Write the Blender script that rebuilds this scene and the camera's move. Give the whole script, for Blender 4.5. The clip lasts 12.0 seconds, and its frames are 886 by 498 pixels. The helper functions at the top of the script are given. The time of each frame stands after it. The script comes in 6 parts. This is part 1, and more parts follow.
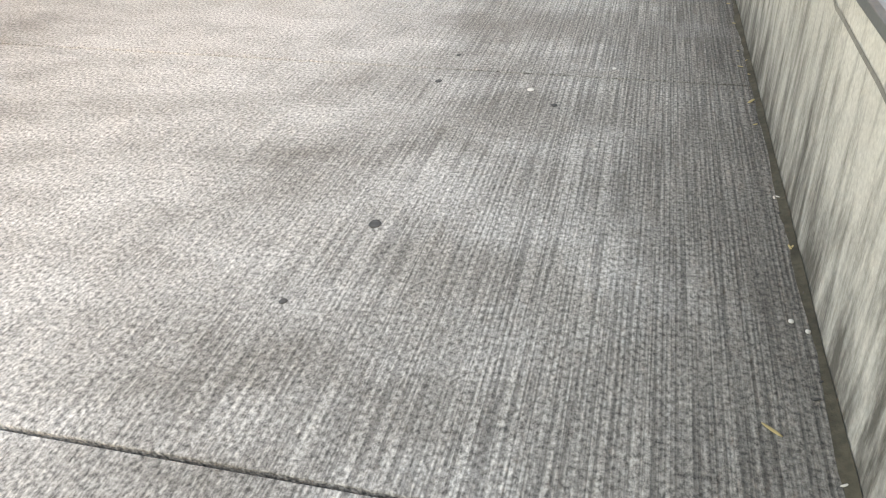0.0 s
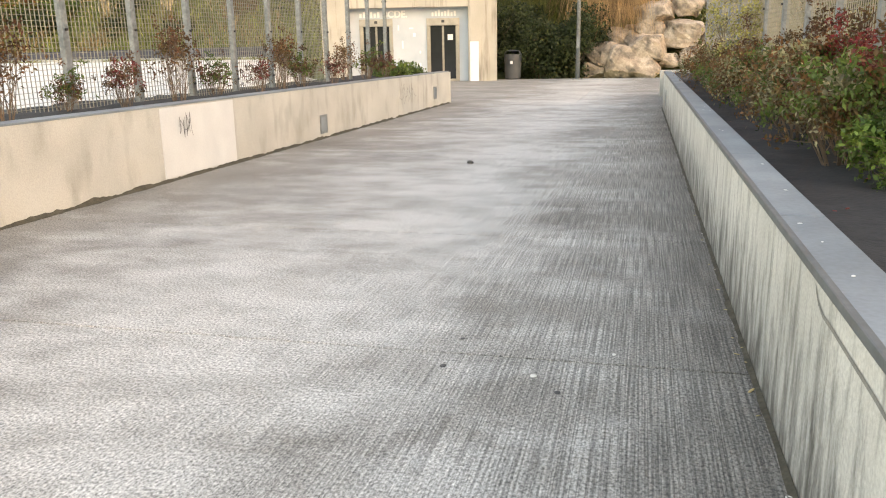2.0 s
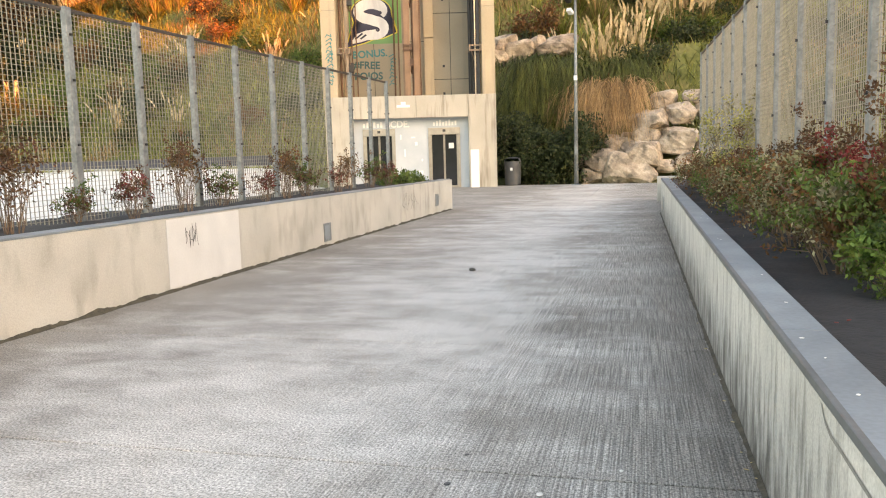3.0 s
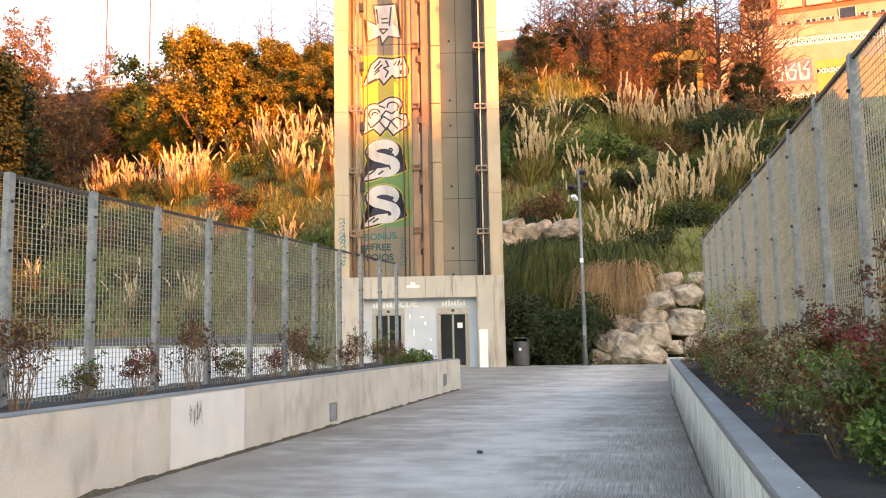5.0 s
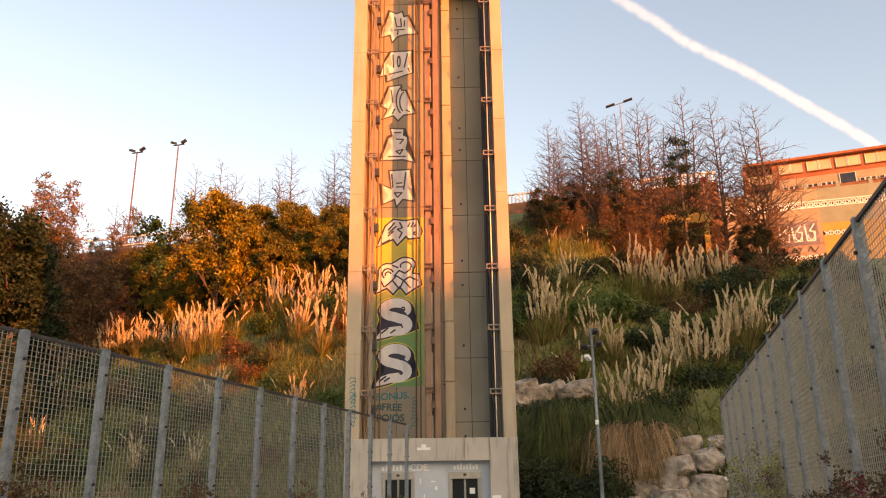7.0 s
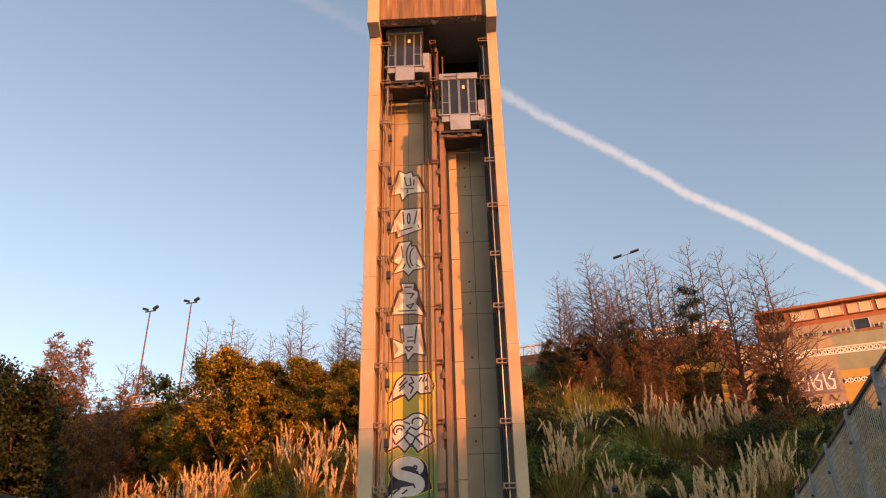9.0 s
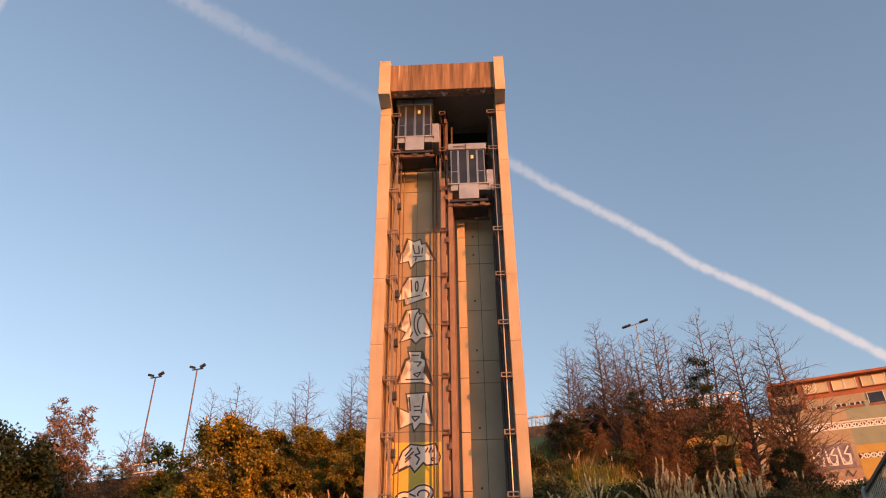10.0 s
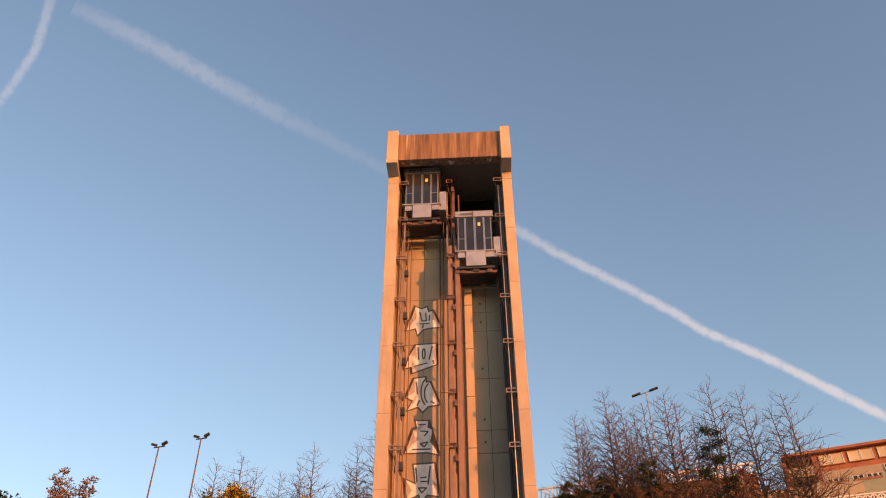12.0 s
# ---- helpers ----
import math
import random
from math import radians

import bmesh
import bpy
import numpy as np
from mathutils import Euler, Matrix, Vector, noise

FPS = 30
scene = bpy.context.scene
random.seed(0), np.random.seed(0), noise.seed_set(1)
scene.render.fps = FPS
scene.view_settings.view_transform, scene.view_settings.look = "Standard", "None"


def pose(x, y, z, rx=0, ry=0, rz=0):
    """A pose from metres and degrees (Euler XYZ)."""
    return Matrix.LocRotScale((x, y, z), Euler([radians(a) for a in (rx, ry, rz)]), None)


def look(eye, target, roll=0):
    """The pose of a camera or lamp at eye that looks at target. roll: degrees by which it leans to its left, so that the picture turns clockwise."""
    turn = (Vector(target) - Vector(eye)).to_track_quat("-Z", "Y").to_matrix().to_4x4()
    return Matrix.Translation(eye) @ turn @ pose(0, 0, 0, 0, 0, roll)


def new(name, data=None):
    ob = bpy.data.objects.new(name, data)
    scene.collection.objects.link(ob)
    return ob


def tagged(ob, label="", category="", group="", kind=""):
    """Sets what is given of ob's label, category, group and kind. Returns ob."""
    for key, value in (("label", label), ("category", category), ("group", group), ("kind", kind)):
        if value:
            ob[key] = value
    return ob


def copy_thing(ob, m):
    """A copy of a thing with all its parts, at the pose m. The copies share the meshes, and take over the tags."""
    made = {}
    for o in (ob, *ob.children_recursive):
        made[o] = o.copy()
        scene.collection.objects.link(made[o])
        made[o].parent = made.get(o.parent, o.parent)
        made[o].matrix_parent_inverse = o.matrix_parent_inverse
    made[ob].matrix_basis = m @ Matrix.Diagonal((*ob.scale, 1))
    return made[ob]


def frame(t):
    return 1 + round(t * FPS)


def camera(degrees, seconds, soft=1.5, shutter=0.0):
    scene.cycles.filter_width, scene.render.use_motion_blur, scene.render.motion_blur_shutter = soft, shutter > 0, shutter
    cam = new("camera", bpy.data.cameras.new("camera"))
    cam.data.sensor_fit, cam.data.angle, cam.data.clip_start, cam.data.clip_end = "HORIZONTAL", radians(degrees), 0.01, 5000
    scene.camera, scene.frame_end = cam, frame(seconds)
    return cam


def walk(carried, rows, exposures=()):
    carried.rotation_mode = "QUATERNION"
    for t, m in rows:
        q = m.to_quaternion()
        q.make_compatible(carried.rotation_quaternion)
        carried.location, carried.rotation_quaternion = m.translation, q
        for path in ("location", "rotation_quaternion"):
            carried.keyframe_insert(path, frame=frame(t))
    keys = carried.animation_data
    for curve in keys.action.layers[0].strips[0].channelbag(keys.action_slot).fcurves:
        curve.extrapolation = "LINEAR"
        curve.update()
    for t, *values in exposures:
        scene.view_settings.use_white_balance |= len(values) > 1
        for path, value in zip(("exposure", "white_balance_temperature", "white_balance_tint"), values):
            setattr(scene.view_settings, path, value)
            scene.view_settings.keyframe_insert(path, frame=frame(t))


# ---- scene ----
cam = camera(58.2, 12.0, soft=1.1)
PATH = [
    (0, (0.269, 0.381, 1.057), (-0.161, 2.016, -0.012), -1.9),
    (0.5, (0.257, 0.384, 1.068), (-0.188, 2.111, 0.164), -1.6),
    (1, (0.256, 0.388, 1.115), (-0.198, 2.181, 0.353), -1.5),
    (1.5, (0.254, 0.391, 1.14), (-0.208, 2.237, 0.526), -1.4),
    (2, (0.251, 0.381, 1.163), (-0.223, 2.264, 0.681), -1.1),
    (2.5, (0.253, 0.378, 1.184), (-0.23, 2.287, 0.832), -1.2),
    (3, (0.254, 0.364, 1.21), (-0.231, 2.291, 0.983), -1.5),
    (5, (0.285, 0.308, 1.207), (-0.212, 2.232, 1.429), -1.1),
    (5.5, (0.286, 0.307, 1.208), (-0.212, 2.213, 1.552), -1.1),
    (6, (0.286, 0.307, 1.209), (-0.213, 2.195, 1.642), -0.9),
    (6.5, (0.286, 0.306, 1.21), (-0.213, 2.172, 1.729), -0.8),
    (7, (0.286, 0.306, 1.21), (-0.213, 2.144, 1.821), -0.7),
    (7.5, (0.286, 0.306, 1.211), (-0.209, 2.112, 1.911), -0.8),
    (9.5, (0.285, 0.295, 1.23), (-0.185, 1.938, 2.270), -1.3),
    (10, (0.285, 0.295, 1.23), (-0.184, 1.892, 2.339), -0.7),
    (10.5, (0.285, 0.295, 1.23), (-0.183, 1.845, 2.404), -0.4),
    (11, (0.285, 0.295, 1.23), (-0.173, 1.817, 2.445), -0.4),
    (11.5, (0.285, 0.295, 1.23), (-0.169, 1.801, 2.465), -0.4),
    (12, (0.285, 0.295, 1.23), (-0.171, 1.792, 2.475), -0.4),
]
EXPOSURES = [(0, 3.28, 9500, 25), (1.5, 3.26, 9200, 24), (3, 3.18, 8700, 23), (5, 2.88, 7550, 22), (5.5, 2.68, 7450, 22), (6, 2.38, 8050, 25), (6.5, 2.08, 8500, 27), (7.5, 1.72, 8250, 26), (9.5, 1.25, 7000, 20), (12, 1.10, 6550, 17)]
walk(cam, [(t, look(eye, target, roll)) for t, eye, target, roll in PATH], EXPOSURES)

# ---- light: low evening sun behind the camera, clear sky ----
SUN_EL, SUN_AZ = 7.0, 124.0          # degrees; azimuth clockwise from +y
sun_dir = Vector((math.sin(radians(SUN_AZ)) * math.cos(radians(SUN_EL)), math.cos(radians(SUN_AZ)) * math.cos(radians(SUN_EL)), math.sin(radians(SUN_EL))))
world = bpy.data.worlds.new("sky")
scene.world = world
world.use_nodes = True
wn = world.node_tree
wn.nodes.clear()
sky = wn.nodes.new("ShaderNodeTexSky")
sky.sky_type, sky.sun_disc = "NISHITA", False
sky.sun_elevation, sky.sun_rotation = radians(SUN_EL), radians(SUN_AZ)
sky.air_density, sky.dust_density, sky.ozone_density = 1.0, 1.15, 1.0
back = wn.nodes.new("ShaderNodeBackground")
back.inputs["Strength"].default_value = 0.15
wout = wn.nodes.new("ShaderNodeOutputWorld")
wn.links.new(sky.outputs[0], back.inputs["Color"])
wn.links.new(back.outputs[0], wout.inputs["Surface"])
sun = new("sun", bpy.data.lights.new("sun", "SUN"))
sun.data.energy, sun.data.angle, sun.data.color = 3.1, radians(0.7), (1.0, 0.28, 0.045)
sun.matrix_world = look(sun_dir * 50, (0, 0, 0))


# ---- materials ----
def material(name, colors, scale=4.0, rough=0.8, metal=0.0, bump=0.0, bump_scale=60.0, stretch=(1, 1, 1), fine=0.25, stain=None, per_object=0.0, spec=0.5, trans=0.0, island=0.0, splash=None):
    """A surface with broad variation between colours, fine grain, an optional stain colour and relief."""
    m = bpy.data.materials.new(name)
    m.use_nodes = True
    nt = m.node_tree
    bsdf = nt.nodes["Principled BSDF"]
    geo = nt.nodes.new("ShaderNodeNewGeometry")
    mp = nt.nodes.new("ShaderNodeMapping")
    mp.inputs["Scale"].default_value = stretch
    nt.links.new(geo.outputs["Position"], mp.inputs["Vector"])

    def noise_tex(s, detail=5.0, dist=0.0):
        n = nt.nodes.new("ShaderNodeTexNoise")
        n.inputs["Scale"].default_value, n.inputs["Detail"].default_value = s, detail
        n.inputs["Distortion"].default_value = dist
        nt.links.new(mp.outputs[0], n.inputs["Vector"])
        return n

    broad = noise_tex(scale, 6.0, 0.4)
    ramp = nt.nodes.new("ShaderNodeValToRGB")
    els = ramp.color_ramp.elements
    while len(els) < len(colors):
        els.new(0.5)
    for i, c in enumerate(colors):
        els[i].position = 0.3 + 0.4 * i / max(1, len(colors) - 1)
        els[i].color = (*c, 1)
    nt.links.new(broad.outputs["Fac"], ramp.inputs["Fac"])
    out = ramp.outputs["Color"]

    def mix(kind, a, b, fac):
        n = nt.nodes.new("ShaderNodeMix")
        n.data_type, n.blend_type = "RGBA", kind
        for sock, val in ((n.inputs["Factor"], fac), (n.inputs[6], a), (n.inputs[7], b)):
            if hasattr(val, "is_linked"):
                nt.links.new(val, sock)
            else:
                sock.default_value = val
        return n.outputs[2]

    if stain:
        col, s, lo, hi, st = stain
        mp2 = nt.nodes.new("ShaderNodeMapping")
        mp2.inputs["Scale"].default_value = st
        nt.links.new(geo.outputs["Position"], mp2.inputs["Vector"])
        n = nt.nodes.new("ShaderNodeTexNoise")
        n.inputs["Scale"].default_value, n.inputs["Detail"].default_value = s, 7.0
        nt.links.new(mp2.outputs[0], n.inputs["Vector"])
        r = nt.nodes.new("ShaderNodeMapRange")
        r.inputs["From Min"].default_value, r.inputs["From Max"].default_value = lo, hi
        nt.links.new(n.outputs["Fac"], r.inputs["Value"])
        out = mix("MIX", out, (*col, 1), r.outputs[0])
    if splash:
        # uneven splashes of dirt thrown up from the ground: colour, noise scale, height they reach
        col, s, reach = splash
        sp = nt.nodes.new("ShaderNodeSeparateXYZ")
        nt.links.new(geo.outputs["Position"], sp.inputs[0])
        mp3 = nt.nodes.new("ShaderNodeMapping")
        mp3.inputs["Scale"].default_value = (1.0, 1.0, 0.22)
        nt.links.new(geo.outputs["Position"], mp3.inputs["Vector"])
        n = nt.nodes.new("ShaderNodeTexNoise")
        n.inputs["Scale"].default_value, n.inputs["Detail"].default_value, n.inputs["Roughness"].default_value = s, 8.0, 0.68
        nt.links.new(mp3.outputs[0], n.inputs["Vector"])
        h = nt.nodes.new("ShaderNodeMath")
        h.operation = "MULTIPLY_ADD"
        h.inputs[1].default_value = -0.22 / reach
        nt.links.new(sp.outputs["Z"], h.inputs[0])
        nt.links.new(n.outputs["Fac"], h.inputs[2])
        r = nt.nodes.new("ShaderNodeMapRange")
        r.inputs["From Min"].default_value, r.inputs["From Max"].default_value = 0.30, 0.55
        r.inputs["To Max"].default_value = 0.9
        nt.links.new(h.outputs[0], r.inputs["Value"])
        out = mix("MIX", out, (*col, 1), r.outputs[0])
    grain = noise_tex(bump_scale, 4.0)
    g = nt.nodes.new("ShaderNodeMapRange")
    g.inputs["From Min"].default_value, g.inputs["From Max"].default_value = 0.25, 0.75
    g.inputs["To Min"].default_value, g.inputs["To Max"].default_value = 1 - fine, 1 + fine
    nt.links.new(grain.outputs["Fac"], g.inputs["Value"])
    out = mix("MULTIPLY", out, g.outputs[0], 1.0)
    for amount, node, sock in ((per_object, "ShaderNodeObjectInfo", "Random"), (island, "ShaderNodeNewGeometry", "Random Per Island")):
        if amount:
            oi = nt.nodes.new(node)
            r = nt.nodes.new("ShaderNodeMapRange")
            r.inputs["To Min"].default_value, r.inputs["To Max"].default_value = 1 - amount, 1 + amount
            nt.links.new(oi.outputs[sock], r.inputs["Value"])
            out = mix("MULTIPLY", out, r.outputs[0], 1.0)
    nt.links.new(out, bsdf.inputs["Base Color"])
    bsdf.inputs["Roughness"].default_value, bsdf.inputs["Metallic"].default_value = rough, metal
    bsdf.inputs["Specular IOR Level"].default_value = spec
    if bump:
        b = nt.nodes.new("ShaderNodeBump")
        b.inputs["Strength"].default_value, b.inputs["Distance"].default_value = bump, 0.01
        nt.links.new(grain.outputs["Fac"], b.inputs["Height"])
        nt.links.new(b.outputs[0], bsdf.inputs["Normal"])
    if trans:
        t = nt.nodes.new("ShaderNodeBsdfTranslucent")
        nt.links.new(out, t.inputs["Color"])
        ms = nt.nodes.new("ShaderNodeMixShader")
        ms.inputs[0].default_value = trans
        nt.links.new(bsdf.outputs[0], ms.inputs[1])
        nt.links.new(t.outputs[0], ms.inputs[2])
        nt.links.new(ms.outputs[0], nt.nodes["Material Output"].inputs["Surface"])
    return m


M_WALL = material("cast_concrete", [(0.40, 0.39, 0.35), (0.52, 0.505, 0.455)], 1.2, 0.85, bump=0.3, bump_scale=90, fine=0.12, stain=((0.27, 0.255, 0.22), 3.0, 0.52, 0.85, (1.3, 1.3, 0.5)))
M_WALL_DARK = material("weathered_concrete", [(0.40, 0.39, 0.355), (0.55, 0.535, 0.49)], 2.0, 0.85, bump=0.35, bump_scale=90, fine=0.16, stain=((0.11, 0.105, 0.09), 3.4, 0.55, 0.84, (5.0, 5.0, 0.6)), splash=((0.065, 0.06, 0.05), 15.0, 0.50))
M_PATCH = material("repainted_patch", [(0.56, 0.56, 0.55), (0.64, 0.64, 0.62)], 2.0, 0.75, bump=0.1, fine=0.05)
M_COPING = material("grey_coping", [(0.14, 0.165, 0.18), (0.23, 0.265, 0.285)], 2.0, 0.5, metal=0.0, bump=0.1, fine=0.12)
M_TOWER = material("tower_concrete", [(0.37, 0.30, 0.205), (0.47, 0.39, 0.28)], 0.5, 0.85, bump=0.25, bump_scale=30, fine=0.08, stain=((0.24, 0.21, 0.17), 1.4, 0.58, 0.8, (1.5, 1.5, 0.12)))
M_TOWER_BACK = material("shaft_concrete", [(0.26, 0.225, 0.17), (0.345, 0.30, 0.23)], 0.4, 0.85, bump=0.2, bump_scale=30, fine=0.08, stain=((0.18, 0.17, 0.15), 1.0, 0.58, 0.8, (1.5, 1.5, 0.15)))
M_CAP = material("streaked_concrete", [(0.27, 0.16, 0.095), (0.09, 0.055, 0.035)], 3.4, 0.9, bump=0.2, bump_scale=30, stretch=(1.6, 1.6, 0.10), fine=0.1, stain=((0.52, 0.40, 0.29), 1.9, 0.57, 0.66, (1.5, 1.5, 0.05)))
M_PODIUM = material("podium_concrete", [(0.38, 0.355, 0.30), (0.48, 0.45, 0.385)], 0.8, 0.85, bump=0.25, bump_scale=60, fine=0.08, stain=((0.18, 0.15, 0.115), 3.2, 0.52, 0.78, (1.8, 1.8, 0.2)))
M_RECESS = material("pale_blue_panel", [(0.40, 0.46, 0.51), (0.48, 0.53, 0.57)], 1.5, 0.6, fine=0.05)
M_WHITE = material("white_paint", [(0.72, 0.72, 0.71), (0.80, 0.80, 0.79)], 3.0, 0.6, fine=0.05)
M_STEEL = material("brushed_steel", [(0.34, 0.31, 0.27), (0.44, 0.40, 0.35)], 5.0, 0.35, metal=0.9, fine=0.06)
M_GALV = material("galvanised_steel", [(0.15, 0.168, 0.175), (0.26, 0.28, 0.285)], 12.0, 0.5, metal=0.35, bump=0.1, bump_scale=40, fine=0.22)
M_MESH = material("galvanised_mesh", [(0.23, 0.215, 0.17), (0.31, 0.29, 0.235)], 8.0, 0.55, metal=0.3, fine=0.1)
M_PIPE = material("rust_brown_paint", [(0.10, 0.05, 0.03), (0.16, 0.085, 0.05)], 3.0, 0.5, metal=0.2, fine=0.15)
M_RAIL = material("lift_rail_steel", [(0.20, 0.14, 0.10), (0.29, 0.21, 0.15)], 2.0, 0.42, metal=0.4, fine=0.1)
# dark metal parts; the same colour gives flat shade in recesses and landings
M_DARK = material("dark_metal_and_shade", [(0.03, 0.03, 0.032), (0.05, 0.05, 0.052)], 4.0, 0.45, metal=0.3, fine=0.1)
M_CARBODY = material("lift_car_metal", [(0.36, 0.34, 0.32), (0.46, 0.44, 0.42)], 2.0, 0.4, metal=0.6, fine=0.08)
M_GLASS = material("dark_glass", [(0.015, 0.017, 0.02), (0.03, 0.032, 0.035)], 1.0, 0.08, fine=0.0)
M_FABRIC = material("black_weed_fabric", [(0.012, 0.012, 0.013), (0.028, 0.027, 0.026)], 6.0, 0.85, bump=0.6, bump_scale=35, fine=0.25)
M_BIN = material("dark_grey_plastic", [(0.05, 0.055, 0.06), (0.07, 0.075, 0.08)], 4.0, 0.45, fine=0.1)
M_ROCK = material("limestone_boulder", [(0.20, 0.155, 0.115), (0.36, 0.295, 0.23), (0.50, 0.425, 0.34)], 1.6, 0.9, bump=0.7, bump_scale=14, fine=0.22, per_object=0.15, stain=((0.09, 0.08, 0.065), 2.4, 0.50, 0.72, (1, 1, 1)))
M_BARK = material("brown_bark", [(0.07, 0.045, 0.032), (0.12, 0.08, 0.055)], 3.0, 0.9, bump=0.4, bump_scale=30, fine=0.2)
M_TWIG = material("grey_brown_twigs", [(0.065, 0.045, 0.036), (0.11, 0.076, 0.06)], 3.0, 0.9, fine=0.2)
M_STEM = material("shrub_stem", [(0.13, 0.09, 0.06), (0.19, 0.13, 0.09)], 20.0, 0.8, fine=0.2)


def leaf_material(name, colors, scale=0.6, vary=0.45):
    return material(name, colors, scale, 0.6, fine=0.3, bump_scale=3.0, island=vary, per_object=0.12, spec=0.3, trans=0.3)


M_LEAF_GOLD = leaf_material("golden_leaves", [(0.05, 0.06, 0.016), (0.17, 0.14, 0.02), (0.34, 0.235, 0.024)], 0.35, 0.6)
M_LEAF_RUST = leaf_material("rust_leaves", [(0.14, 0.08, 0.04), (0.24, 0.135, 0.06)])
M_LEAF_DARK = leaf_material("dark_needles", [(0.015, 0.028, 0.012), (0.035, 0.05, 0.02)])
M_LEAF_BUSH = leaf_material("dark_bush_leaves", [(0.025, 0.038, 0.015), (0.06, 0.078, 0.03)], 3.0)
M_LEAF_GREEN = leaf_material("green_shrub_leaves", [(0.05, 0.095, 0.02), (0.13, 0.17, 0.04)], 4.0)
M_LEAF_RED = leaf_material("red_shrub_leaves", [(0.22, 0.025, 0.03), (0.17, 0.05, 0.035)], 4.0)
M_LEAF_BROWN = leaf_material("brownish_shrub_leaves", [(0.21, 0.085, 0.04), (0.11, 0.085, 0.03)], 4.0)
M_LEAF_UMBER = leaf_material("dark_reddish_leaves", [(0.14, 0.055, 0.034), (0.09, 0.065, 0.028)], 4.0)
M_LEAF_PALE = leaf_material("pale_shrub_leaves", [(0.24, 0.22, 0.11), (0.30, 0.26, 0.16)], 4.0)
M_LEAF_FRESH = leaf_material("fresh_green_leaves", [(0.09, 0.19, 0.035), (0.19, 0.27, 0.06)], 4.0)
M_LEAF_STRAW = leaf_material("yellowish_leaves", [(0.22, 0.22, 0.06), (0.32, 0.28, 0.10)], 4.0)
M_BLADE = leaf_material("pampas_blades", [(0.12, 0.15, 0.034), (0.27, 0.27, 0.075)], 0.5, 0.75)
M_BLADE_DEEP = leaf_material("deep_green_blades", [(0.055, 0.075, 0.02), (0.14, 0.155, 0.045)], 0.8, 0.7)
M_BLADE_DRY = leaf_material("dry_blades", [(0.27, 0.17, 0.08), (0.38, 0.255, 0.13)], 0.8, 0.6)
M_PLUME = material("pampas_plume", [(0.60, 0.48, 0.29), (0.76, 0.63, 0.41)], 1.0, 0.9, fine=0.2, bump_scale=12, per_object=0.12, trans=0.35)
M_HILL = material("rough_hillside", [(0.085, 0.10, 0.028), (0.14, 0.15, 0.045), (0.19, 0.16, 0.07)], 0.35, 0.95, bump=0.8, bump_scale=5.0, fine=0.35)
M_PLAZA = material("pale_paving", [(0.56, 0.55, 0.51), (0.66, 0.65, 0.61)], 0.5, 0.85, fine=0.08)
M_ASPHALT = material("asphalt", [(0.045, 0.045, 0.055), (0.06, 0.06, 0.072)], 1.0, 0.9, fine=0.2)


